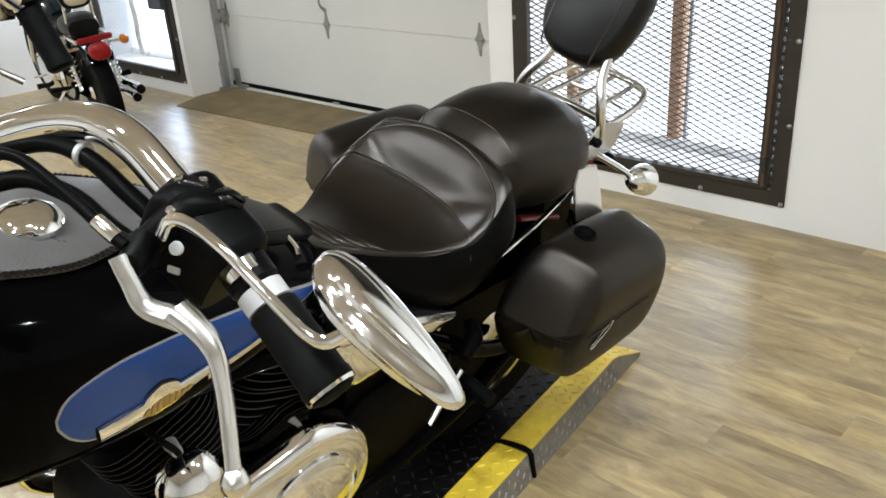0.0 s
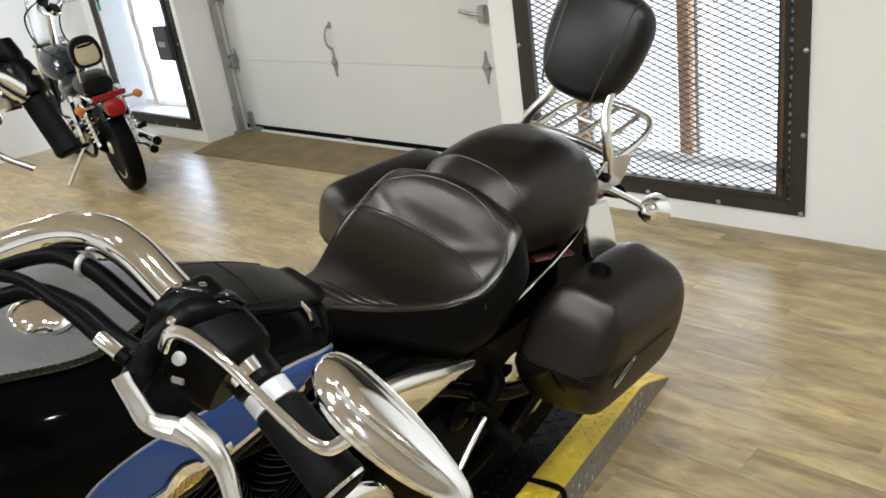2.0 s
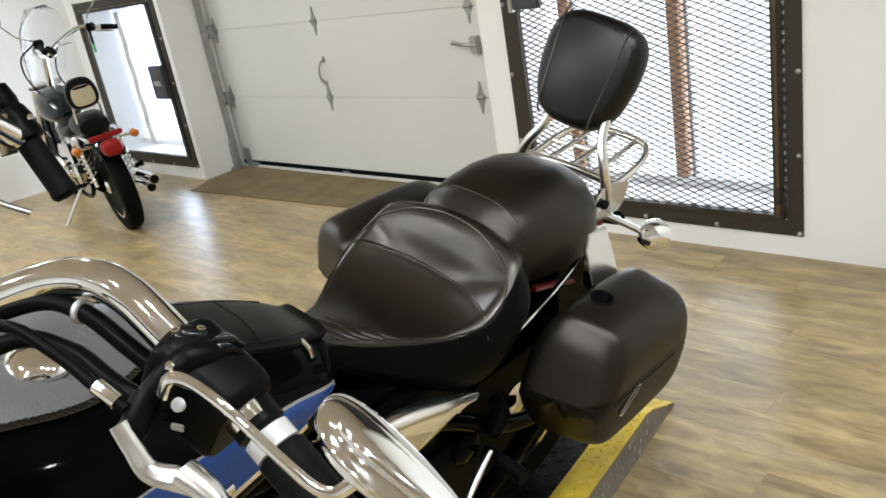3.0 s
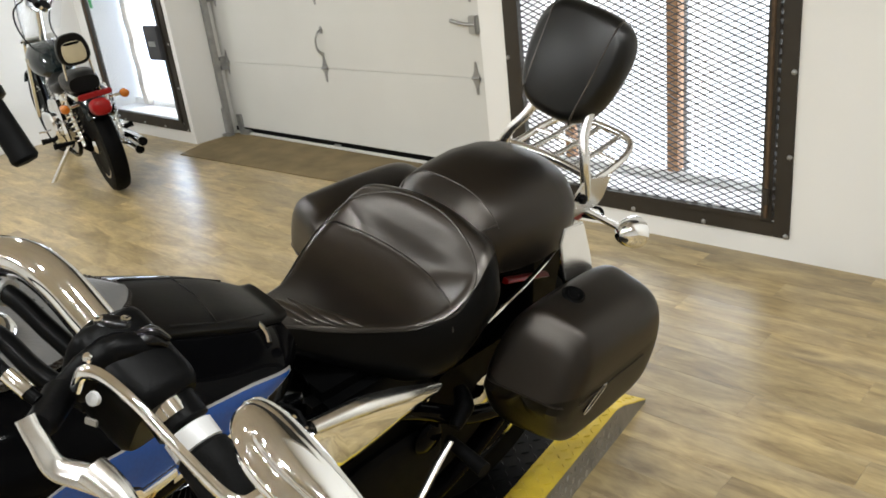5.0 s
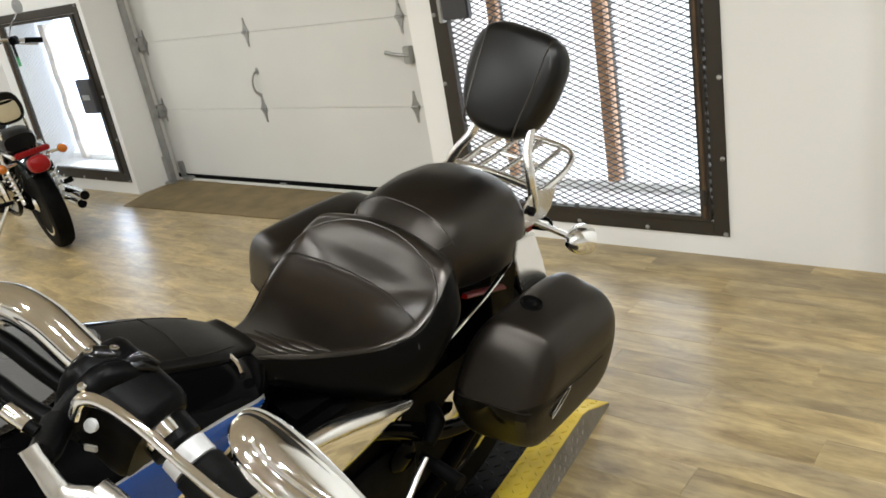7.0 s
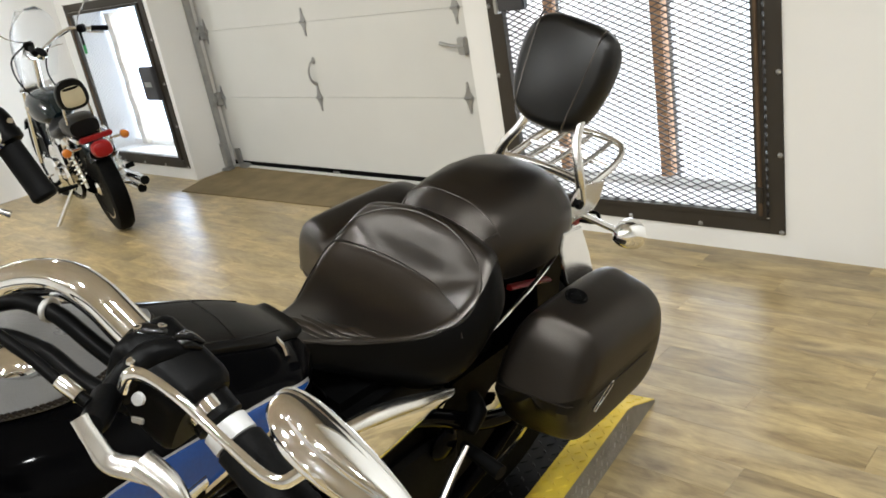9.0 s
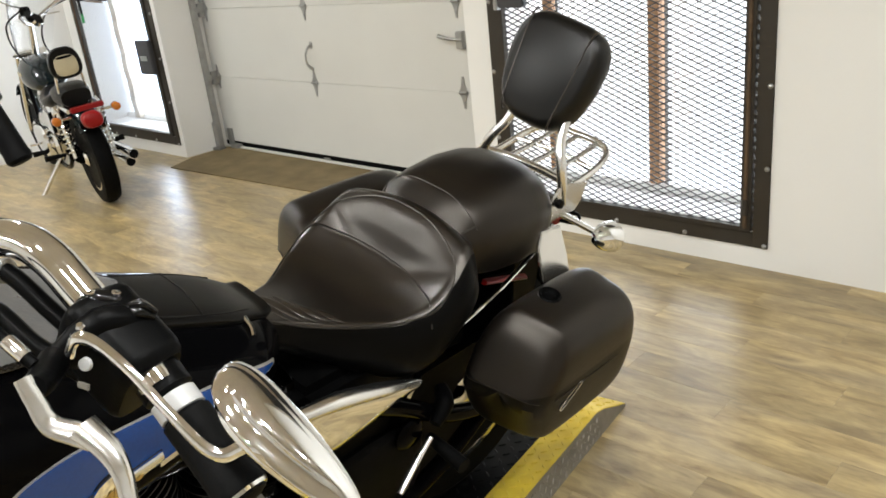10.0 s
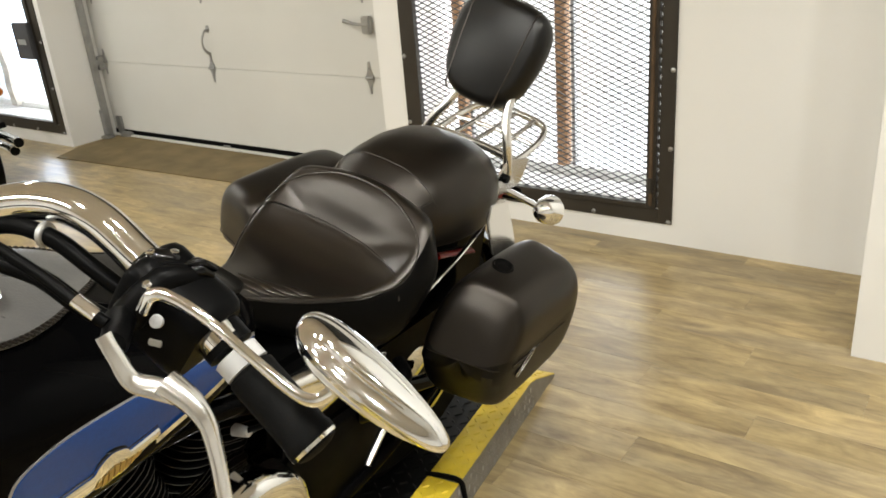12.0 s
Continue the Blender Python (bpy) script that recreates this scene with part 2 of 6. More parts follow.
# ---- mesh helpers ----
def mesh_object(name, bm, mat, smooth=True):
    me = bpy.data.meshes.new(name)
    bmesh.ops.recalc_face_normals(bm, faces=bm.faces)
    bm.to_mesh(me)
    bm.free()
    for p in me.polygons:
        p.use_smooth = smooth
    me.materials.append(mat)
    if smooth:
        me.set_sharp_from_angle(angle=radians(38))
    return new(name, me)


def part(name, bm, mat, parent, label="", smooth=True):
    ob = mesh_object(name, bm, mat, smooth)
    ob.parent = parent
    if label:
        ob["label"] = label
    return ob


def thing(name, m, label, category, group="", kind=""):
    ob = new(name)
    ob.empty_display_size = 0.1
    ob.matrix_world = m
    return tagged(ob, label, category, group, kind)


def bm_box(x0, x1, y0, y1, z0, z1, bevel=0.0, bm=None):
    own = bm or bmesh.new()
    r = bmesh.ops.create_cube(own, size=1, matrix=Matrix.Translation(((x0 + x1) / 2, (y0 + y1) / 2, (z0 + z1) / 2)) @ Matrix.Diagonal((abs(x1 - x0), abs(y1 - y0), abs(z1 - z0), 1)))
    if bevel:
        bmesh.ops.bevel(own, geom=list({e for v in r["verts"] for e in v.link_edges}), offset=bevel, segments=2, affect="EDGES")
    return own


def bm_loft(rings, caps=True, closed=True, bm=None):
    bm = bm or bmesh.new()
    rows = [[bm.verts.new(p) for p in ring] for ring in rings]
    k = len(rows[0])
    for a, b in zip(rows, rows[1:]):
        for i in range(k if closed else k - 1):
            j = (i + 1) % k
            bm.faces.new((a[i], a[j], b[j], b[i]))
    if caps:
        bm.faces.new(rows[0][::-1])
        bm.faces.new(rows[-1])
    return bm


def smooth_path(points, steps=6):
    """A Catmull-Rom line through the points."""
    p = [Vector(q) for q in points]
    p = [2 * p[0] - p[1]] + p + [2 * p[-1] - p[-2]]
    out = []
    for i in range(1, len(p) - 2):
        for s in range(steps):
            t = s / steps
            a, b, c, d = p[i - 1], p[i], p[i + 1], p[i + 2]
            out.append(0.5 * ((2 * b) + (c - a) * t + (2 * a - 5 * b + 4 * c - d) * t * t + (3 * b - a - 3 * c + d) * t ** 3))
    out.append(p[-2])
    return out


def bm_tube(points, radius, sides=12, steps=6, bm=None, flat=1.0, up=None):
    """A round (or flattened) tube; radius is one number or a number for each point."""
    path = smooth_path(points, steps) if steps > 1 else [Vector(p) for p in points]
    n = len(path)
    rad = radius if isinstance(radius, (list, tuple)) else [radius] * len(points)
    rings = []
    side = None
    for i, p in enumerate(path):
        d = (path[min(i + 1, n - 1)] - path[max(i - 1, 0)]).normalized()
        if side is None:
            ref = Vector(up) if up else (Vector((0, 0, 1)) if abs(d.z) < 0.9 else Vector((0, 1, 0)))
            side = d.cross(ref).normalized()
        side = (side - d * side.dot(d)).normalized()
        top = side.cross(d)
        f = i / (n - 1) * (len(rad) - 1)
        k = min(int(f), len(rad) - 2)
        r = rad[k] + (rad[k + 1] - rad[k]) * (f - k)
        rings.append([p + side * r * math.cos(2 * math.pi * j / sides) + top * r * flat * math.sin(2 * math.pi * j / sides) for j in range(sides)])
    return bm_loft(rings, bm=bm)


def bm_lathe(profile, m=None, sides=24, bm=None):
    """A body turned round local z from (radius, height) pairs, set in place by m."""
    m = m or Matrix()
    rings = [[m @ Vector((max(r, 1e-4) * math.cos(2 * math.pi * j / sides), max(r, 1e-4) * math.sin(2 * math.pi * j / sides), h)) for j in range(sides)] for r, h in profile]
    return bm_loft(rings, bm=bm)


def along(a, b):
    """A pose at a whose z points at b."""
    a, b = Vector(a), Vector(b)
    return Matrix.Translation(a) @ (b - a).to_track_quat("Z", "Y").to_matrix().to_4x4()


def bm_slab(outline, thick, m=None, bevel=0.0, bm=None):
    """A flat plate: an outline in local x, y, thickened along z and set in place by m."""
    own = bm or bmesh.new()
    m = m or Matrix()
    lo = [own.verts.new(m @ Vector((x, y, 0))) for x, y in outline]
    hi = [own.verts.new(m @ Vector((x, y, thick))) for x, y in outline]
    own.faces.new(lo[::-1])
    top = own.faces.new(hi)
    for i in range(len(lo)):
        j = (i + 1) % len(lo)
        own.faces.new((lo[i], lo[j], hi[j], hi[i]))
    if bevel:
        bmesh.ops.bevel(own, geom=list(top.edges), offset=bevel, segments=2, affect="EDGES")
    return own


def oval(cx, cz, hx, hz, power=2.5, count=28):
    """A superellipse in two coordinates."""
    out = []
    for i in range(count):
        a = 2 * math.pi * i / count
        c, s = math.cos(a), math.sin(a)
        out.append((cx + hx * math.copysign(abs(c) ** (2 / power), c), cz + hz * math.copysign(abs(s) ** (2 / power), s)))
    return out


def lerp_rows(rows, count):
    """Rows of numbers, the first the key, made finer with a smooth curve."""
    pts = [[float(v) for v in r] for r in rows]
    out = []
    n = len(pts)
    for s in range(count + 1):
        f = s / count * (n - 1)
        i = min(int(f), n - 2)
        t = f - i
        a, b, c, d = pts[max(i - 1, 0)], pts[i], pts[i + 1], pts[min(i + 2, n - 1)]
        out.append([0.5 * (2 * q + (r - p) * t + (2 * p - 5 * q + 4 * r - u) * t * t + (3 * q - p - 3 * r + u) * t ** 3) for p, q, r, u in zip(a, b, c, d)])
    return out


def structure(name, bm, mat, label, category, smooth=False):
    return tagged(mesh_object(name, bm, mat, smooth), label, category, kind="structure")

# ---- the room ----
XL, XR, YB = -6.15, 3.6, -4.2


def wall_box(name, x0, x1, y0, y1, z0, z1, mat=None, label="white painted plaster wall"):
    return structure(name, bm_box(x0, x1, y0, y1, z0, z1), mat or M_WALL, label, "wall")


T = 0.46
OPEN = [(a + 0.062, b - 0.058) for a, b in WINDOWS]
# from this height up the wall is darkened, only for what reflects it
UPPER = 1.98
north = bmesh.new()
for x0, x1, z0, z1 in [
    (XL - 0.2, OPEN[0][0], 0, CEIL), (OPEN[0][0], OPEN[0][1], 0, SILL + 0.07), (OPEN[0][0], OPEN[0][1], HEAD - 0.07, CEIL),
    (OPEN[0][1], -4.743, 0, CEIL), (-1.989, OPEN[1][0], 0, CEIL),
    (OPEN[1][0], OPEN[1][1], 0, SILL + 0.07), (OPEN[1][0], OPEN[1][1], HEAD - 0.07, CEIL), (OPEN[1][1], 0.6, 0, CEIL)]:
    bm_box(x0, x1, WALL, WALL + T - 0.12, z0, min(z1, UPPER), bm=north)
structure("wall_north", north, M_WALL, "white painted wall with window openings and a garage door", "wall")
wall_box("wall_above", XL - 0.2, 0.6, WALL, WALL + T - 0.12, UPPER, CEIL, M_UPPER, "unseen upper wall, darkened to keep reflections black")
wall_box("wall_west", XL - 0.2, XL, YB, WALL, 0, CEIL)
wall_box("wall_south", XL - 0.2, XR + 0.2, YB - 0.2, YB, 0, CEIL, M_REAR, "off-white painted rear wall")
wall_box("wall_east", XR, XR + 0.2, YB, 2.48, 0, CEIL, M_REAR, "off-white painted side wall")
bump_out = bmesh.new()
bm_slab([(0.19, 2.483), (XR + 0.2, 2.483), (XR + 0.2, WALL + 0.3), (0.121, WALL + 0.3), (0.121, WALL)], CEIL, bm=bump_out)
structure("wall_bump_out", bump_out, M_WALL, "white boxed-out corner of the wall", "wall")
structure("ceiling", bm_box(XL - 0.2, XR + 0.2, YB - 0.2, WALL + 0.3, CEIL, CEIL + 0.15), M_CEIL, "pale tan painted ceiling", "ceiling")
structure("floor", bm_box(XL - 0.2, XR + 0.2, YB - 0.2, WALL + 1.2, -0.12, -0.006), M_GROUT, "dark underlay below wood-look vinyl planks", "floor")
structure("ground", bm_box(-40, 40, WALL + 1.2, 60, -0.2, -0.1), M_SILL, "pale ground outside the building", "ground")

for x, y in SPOTS:
    lamp = thing("ceiling_spotlight", Matrix.Translation((x, y, CEIL)), "small round white ceiling spotlight with a warm bulb", "ceiling light", "ceiling spotlights")
    part("housing", bm_lathe([(0.075, 0.0), (0.075, -0.02), (0.066, -0.06), (0.066, -0.05), (0.06, -0.004)], sides=20), M_WHITE, lamp)
    part("bulb", bm_lathe([(0.045, -0.01), (0.045, -0.03), (0.03, -0.045), (0.001, -0.05)], sides=16), M_BULB, lamp, "warm glowing bulb")

# ---- garage door in its recess ----
door = tagged(new("door_1"), "white panelled steel garage door, closed, with zinc hinges", "garage door", kind="structure")
door.matrix_world = Matrix.Translation((0, DOOR, 0))
SECT, FIRST = 0.468, 0.515
DX0, DX1 = -4.93, -2.0 + 0.15
z = 0.044
tops = [FIRST + SECT * i for i in range(4)]
for top in tops:
    bm = bm_box(DX0, DX1, 0, 0.045, z, top - 0.001, bevel=0.0025)
    part("door_section", bm, M_DOOR, door, smooth=False)
    z = top + 0.0004
part("bottom_seal", bm_box(DX0, DX1, 0.004, 0.04, -0.004, 0.044, bevel=0.004), M_BLACK, door, "black rubber bottom seal")
part("seal_retainer", bm_box(DX0 + 0.03, DX1, -0.028, -0.002, 0.0, 0.016, bevel=0.002), M_DOOR, door, "thin aluminium threshold strip")


def hinge(x, z, half=False):
    rhomb = [(-0.032, 0), (-0.012, -0.035), (-0.006, -0.085), (0.006, -0.085), (0.012, -0.035), (0.032, 0), (0.012, 0.035), (0.006, 0.085), (-0.006, 0.085), (-0.012, 0.035)]
    m = Matrix.Translation((x, -0.001, z)) @ Matrix.Rotation(radians(90), 4, "X")
    h = part("hinge", bm_slab(rhomb, 0.004, m, 0.001), M_ZINC, door, "zinc-plated diamond-shaped hinge")
    part("knuckle", bm_tube([(x - 0.026, -0.008, z), (x + 0.026, -0.008, z)], 0.008, 10, 1), M_ZINC, h)
    for dz in (-0.055, 0.055):
        part("bolt", bm_lathe([(0.006, 0), (0.006, 0.004), (0.003, 0.006)], Matrix.Translation((x, -0.004, z + dz)) @ Matrix.Rotation(radians(90), 4, "X"), 8), M_ZINC, h)
    return h


for row in tops[:3]:
    for x in (-4.69, -3.59, -2.345):
        hinge(x, row)
for row in tops[:3]:
    r = part("roller_bracket", bm_box(-4.735, -4.695, -0.05, 0.0, row - 0.05, row + 0.04, bevel=0.004), M_ZINC, door, "zinc roller bracket")
    part("roller", bm_tube([(-4.735, -0.06, row), (-4.70, -0.06, row)], 0.02, 12, 1), M_ZINC, r)
grip = part("lift_handle", bm_tube([(-3.575, -0.004, 0.745), (-3.578, -0.03, 0.735), (-3.592, -0.042, 0.69), (-3.594, -0.036, 0.635), (-3.585, -0.006, 0.60)], [0.010, 0.0058, 0.0058, 0.007, 0.011], 10), M_ZINC, door, "curved steel lift handle")
part("handle_plate", bm_slab(oval(0, 0, 0.014, 0.022, 2, 14), 0.004, Matrix.Translation((-3.575, -0.001, 0.748)) @ Matrix.Rotation(radians(90), 4, "X")), M_ZINC, grip)
latch = part("slide_latch", bm_box(-2.345, -2.29, -0.035, 0, 0.745, 0.835, bevel=0.006), M_ZINC, door, "galvanised slide latch")
part("bolt_arm", bm_tube([(-2.30, -0.03, 0.79), (-2.39, -0.034, 0.798), (-2.46, -0.034, 0.812)], [0.009, 0.008, 0.011], 10), M_ZINC, latch)
part("bottom_bracket", bm_box(-3.615, -3.555, -0.014, 0.0, 0.0, 0.03, bevel=0.003), M_ZINC, door, "small steel bottom bracket")
part("corner_bracket", bm_box(-4.70, -4.645, -0.02, 0, 0.01, 0.14, bevel=0.004), M_ZINC, door, "zinc bottom corner bracket")
part("cable_roller", bm_box(-4.64, -4.55, -0.05, 0, 0.0, 0.035, bevel=0.006), M_ZINC, door)
track = tagged(new("door_track"), "galvanised vertical track of the garage door", "door track", kind="structure")
track.matrix_world = Matrix.Translation((-4.722, DOOR - 0.075, 0))
part("rail", bm_box(-0.018, 0.018, -0.02, 0.02, 0, 2.1, bevel=0.004), M_ZINC, track)
part("flag_bracket", bm_box(-0.03, 0.028, -0.03, 0.0, 0.02, 0.20, bevel=0.004), M_ZINC, track)
part("foot_plate", bm_box(-0.05, 0.06, -0.06, 0.0, 0.0, 0.02, bevel=0.004), M_ZINC, track)
structure("threshold", bm_slab([(-4.60, -0.565), (-2.2, -0.44), (-2.0, -0.42), (-2.0, -0.03), (-4.70, -0.03), (-4.70, -0.33)], 0.006, Matrix.Translation((0, DOOR, 0))), M_MAT, "worn brown plywood threshold in front of the door", "threshold")
structure("backdrop", bm_box(-4.95, -1.7, DOOR + 0.046, DOOR + 0.06, 0, 2.2), M_DOOR, "outer skin behind the garage door", "door")


# ---- caged windows ----
def expanded_mesh(x0, x1, z0, z1, wire, mat, pitch=0.057, rise=0.0122):
    """Expanded steel: strands that touch their neighbours at every second bend."""
    bm = bmesh.new()
    verts, faces = [], []
    rows = int((z1 - z0) / rise) + 1
    cols = int((x1 - x0) / (pitch / 2))
    for r in range(rows):
        zc = z0 + r * rise
        for c in range(cols):
            xa, xb = x0 + c * pitch / 2, x0 + (c + 1) * pitch / 2
            s = 1 if (c + r) % 2 else -1
            za, zb = zc - s * rise * 0.47, zc + s * rise * 0.47
            za, zb = max(z0, min(z1, za)), max(z0, min(z1, zb))
            k = len(verts)
            for x, z in ((xa, za), (xb, zb)):
                verts += [(x, -wire * 1.2, z - wire), (x, -wire * 1.2, z + wire), (x, wire * 1.2, z + wire), (x, wire * 1.2, z - wire)]
            for i in range(4):
                j = (i + 1) % 4
                faces.append((k + i, k + j, k + 4 + j, k + 4 + i))
            if s > 0 and z0 < zb < z1 - rise:
                k = len(verts)
                h, u = 3.2 * wire, 1.6 * wire
                verts += [(xb - h, 0, zb), (xb, -wire, zb - u), (xb + h, 0, zb), (xb, -wire, zb + u), (xb, wire, zb - u), (xb, wire, zb + u)]
                faces += [(k, k + 1, k + 3), (k + 1, k + 2, k + 3), (k, k + 5, k + 4), (k + 4, k + 5, k + 2)]
    me = bpy.data.meshes.new("mesh_screen")
    me.from_pydata(verts, [], faces)
    me.materials.append(mat)
    bm.free()
    return me


def caged_window(i):
    a, b = WINDOWS[i]
    win = tagged(new("window_%d" % (i + 1)), "window behind a bolted dark steel frame with expanded metal mesh", "window", kind="structure")
    win.matrix_world = Matrix.Translation((0, WALL, 0))
    fw = 0.058
    fr = part("steel_frame", bm_box(a, a + fw, -0.008, 0.0, SILL, HEAD, 0.0015), M_STEEL, win, "dark flat-bar steel frame")
    for x0, x1, z0, z1 in [(b - fw, b, SILL, HEAD), (a + fw, b - fw, SILL, SILL + fw), (a + fw, b - fw, HEAD - fw, HEAD)]:
        part("frame_bar", bm_box(x0, x1, -0.008, 0.0, z0, z1, 0.0015), M_STEEL, fr)
    inner = part("mesh_frame", bm_box(a + fw + 0.001, a + fw + 0.030, -0.018, 0.012, SILL + fw + 0.004, HEAD - fw - 0.004, 0.002), M_STEEL, win, "welded angle-iron frame that holds the mesh")
    for x0, x1, z0, z1 in [(b - fw - 0.046, b - fw - 0.0065, SILL + fw + 0.004, HEAD - fw - 0.004), (a + fw + 0.03, b - fw - 0.046, SILL + fw + 0.002, SILL + fw + 0.022), (a + fw + 0.03, b - fw - 0.046, HEAD - fw - 0.022, HEAD - fw - 0.002)]:
        part("angle_bar", bm_box(x0, x1, -0.018, 0.012, z0, z1, 0.002), M_STEEL, inner)
    scr = new("mesh_screen", expanded_mesh(a + fw + 0.015, b - fw - 0.015, SILL + fw + 0.01, HEAD - fw - 0.01, (0.0007, 0.0020)[i], (M_LITMESH, M_MESH)[i]))
    scr.parent = win
    scr.location = (0, 0.003, 0)
    tagged(scr, "expanded steel mesh screen", kind="stuff")
    spots = [(b - 0.012, SILL + 0.01 + k * 0.302) for k in range(5)] + [(a + 0.014, SILL + 0.02 + k * 0.302) for k in range(5)] + [(b - 0.02 - 0.313 * k, SILL + 0.014) for k in range(1, 4)]
    for x, z in spots:
        part("bolt", bm_lathe([(0.010, 0), (0.010, 0.003), (0.007, 0.007), (0.001, 0.009)], Matrix.Translation((x, -0.008, z)) @ Matrix.Rotation(radians(90), 4, "X"), 10), M_ZINC, fr)
    for k in range(34):
        zz = SILL + fw + 0.006 + k * 0.033
        part("perforation_bridge", bm_box(b - fw - 0.007, b - fw + 0.001, -0.004, 0.004, zz, zz + 0.015), M_STEEL, inner)
    hx = (a + fw + 0.015, b - fw - 0.026)[i]
    part("hinge_bar", bm_box(hx - 0.007, hx + 0.007, -0.027, -0.0175, SILL + 0.075, HEAD - 0.08, 0.003), M_RUST, win, "rusty welded hinge barrel")
    part("hinge_knuckle", bm_tube([(hx, -0.024, SILL + 0.13), (hx, -0.024, SILL + 0.19)], 0.012, 10, 1), M_STEEL, win)
    return win


w1, w2 = caged_window(0), caged_window(1)
SILLS = [(w1, OPEN[0]), (w2, OPEN[1])]
for w, (a, b) in SILLS:
    part("window_sill", bm_box(a, b, 0.01, 0.34, SILL + 0.07, SILL + 0.085, 0.002), M_SILL, w, "rough white plastered sill")
    part("bottom_rail", bm_box(a, b, 0.20, 0.235, SILL + 0.085, SILL + 0.125, 0.003), M_SILL, w)
part("timber_post", bm_box(-1.175, -1.128, 0.19, 0.25, SILL + 0.125, HEAD - 0.07, 0.004), M_POST, w2, "brown timber window post")
part("steel_mullion", bm_box(-1.108, -1.092, 0.205, 0.235, SILL + 0.125, HEAD - 0.07, 0.003), M_FRAMEGREY, w2, "thin grey window mullion")
part("side_post", bm_box(-1.70, -1.655, 0.20, 0.25, SILL + 0.125, HEAD - 0.07, 0.003), M_POST, w2)
part("side_mullion", bm_box(-1.635, -1.62, 0.205, 0.235, SILL + 0.125, HEAD - 0.07, 0.003), M_FRAMEGREY, w2)
part("pane", bm_box(OPEN[0][0] + 0.01, -5.66, 0.252, 0.259, SILL + 0.125, HEAD - 0.07), M_FROST, w1, "blue-white ribbed translucent panel")
for k in range(44):
    zz = SILL + 0.135 + k * 0.0225
    part("rib", bm_box(OPEN[0][0] + 0.012, -5.662, 0.248, 0.2515, zz, zz + 0.010), M_FROST, w1)
post = bmesh.new()
rings = []
for k in range(15):
    zz = SILL + 0.10 + k * 0.073
    c = (-5.685 + 0.003 * math.sin(k * 2.1), 0.20 + 0.005 * math.cos(k * 1.7))
    rings.append([(c[0] + x * (1 + 0.05 * math.sin(k * 1.3 + x * 90)), c[1] + y, zz) for x, y in ((-0.040, -0.04), (0.038, -0.042), (0.040, 0.04), (-0.038, 0.042))])
part("weathered_post", bm_loft(rings, bm=post), M_ROUGH, w1, "rough weathered grey post", smooth=False)
structure("backdrop", bm_box(-7.5, 1.5, WALL + 0.37, WALL + 0.38, -0.1, 2.6), M_DAY, "bright overcast daylight outside the windows", "daylight")

box = thing("lock_box", Matrix.Translation((-4.93, WALL - 0.02, 0.71)), "dark grey steel lock box on the mesh frame", "lock box")
part("body", bm_box(-0.10, 0.085, -0.035, 0.0, -0.115, 0.12, 0.006), M_BOX, box)
part("plate", bm_box(-0.055, 0.035, -0.038, -0.035, -0.02, 0.015, 0.001), M_ZINC, box, "worn pale label plate")
box2 = thing("lock_box", Matrix.Translation((-1.70, WALL - 0.02, 1.09)), "dark grey steel lock box on the mesh frame", "lock box")
part("body", bm_box(-0.05, 0.09, -0.035, 0.0, -0.10, 0.12, 0.006), M_BOX, box2)
part("hasp", bm_box(-0.075, -0.052, -0.03, 0.0, -0.11, 0.02, 0.004), M_ZINC, box2)

# ---- the black and blue touring motorcycle, leaning on its side stand ----
YAW, LEAN = radians(1), radians(14)
BL = Vector((math.cos(YAW) * math.cos(LEAN), -math.sin(YAW) * math.cos(LEAN), -math.sin(LEAN)))
BR = Vector((math.sin(YAW), math.cos(YAW), 0))
BU = Vector((math.sin(LEAN) * math.cos(YAW), -math.sin(LEAN) * math.sin(YAW), math.cos(LEAN)))
BIKE = Matrix(((BL.x, BR.x, BU.x, -0.7189), (BL.y, BR.y, BU.y, 1.1165), (BL.z, BR.z, BU.z, 0), (0, 0, 0, 1)))
# local axes of the motorcycle: x to its left, y to its rear, z up
moto = thing("motorcycle", BIKE, "black and blue touring motorcycle with leather saddlebags on a platform", "motorcycle")

# tank: rows of rear, half width, bottom, top
TANK = [(-1.02, 0.05, 0.88, 0.98), (-0.99, 0.10, 0.83, 1.01), (-0.90, 0.155, 0.78, 1.025), (-0.76, 0.195, 0.755, 1.02), (-0.62, 0.200, 0.75, 0.985),
        (-0.50, 0.187, 0.755, 0.940), (-0.40, 0.168, 0.765, 0.898), (-0.32, 0.140, 0.775, 0.866), (-0.27, 0.09, 0.785, 0.84)]
TP, LOW = 2.5, 6.0


FINE = lerp_rows(TANK, 200)


def tank_at(r):
    rows = FINE
    r = max(rows[0][0], min(rows[-1][0], r))
    for a, b in zip(rows, rows[1:]):
        if a[0] <= r <= b[0]:
            t = (r - a[0]) / max(1e-9, b[0] - a[0])
            return [p + (q - p) * t for p, q in zip(a, b)]


def tank_side(r, z, off=0.0):
    _, w, lo, hi = tank_at(r)
    c, h = (lo + hi) / 2, (hi - lo) / 2
    e = TP if z > c else LOW
    k = max(0.0, 1 - abs((z - c) / h) ** e)
    return Vector((w * k ** (1 / e) + off, r, z))


def tank_top(r, x, off=0.0):
    _, w, lo, hi = tank_at(r)
    c, h = (lo + hi) / 2, (hi - lo) / 2
    k = max(0.0, 1 - abs(x / w) ** TP)
    return Vector((x, r, c + h * k ** (1 / TP) + off))


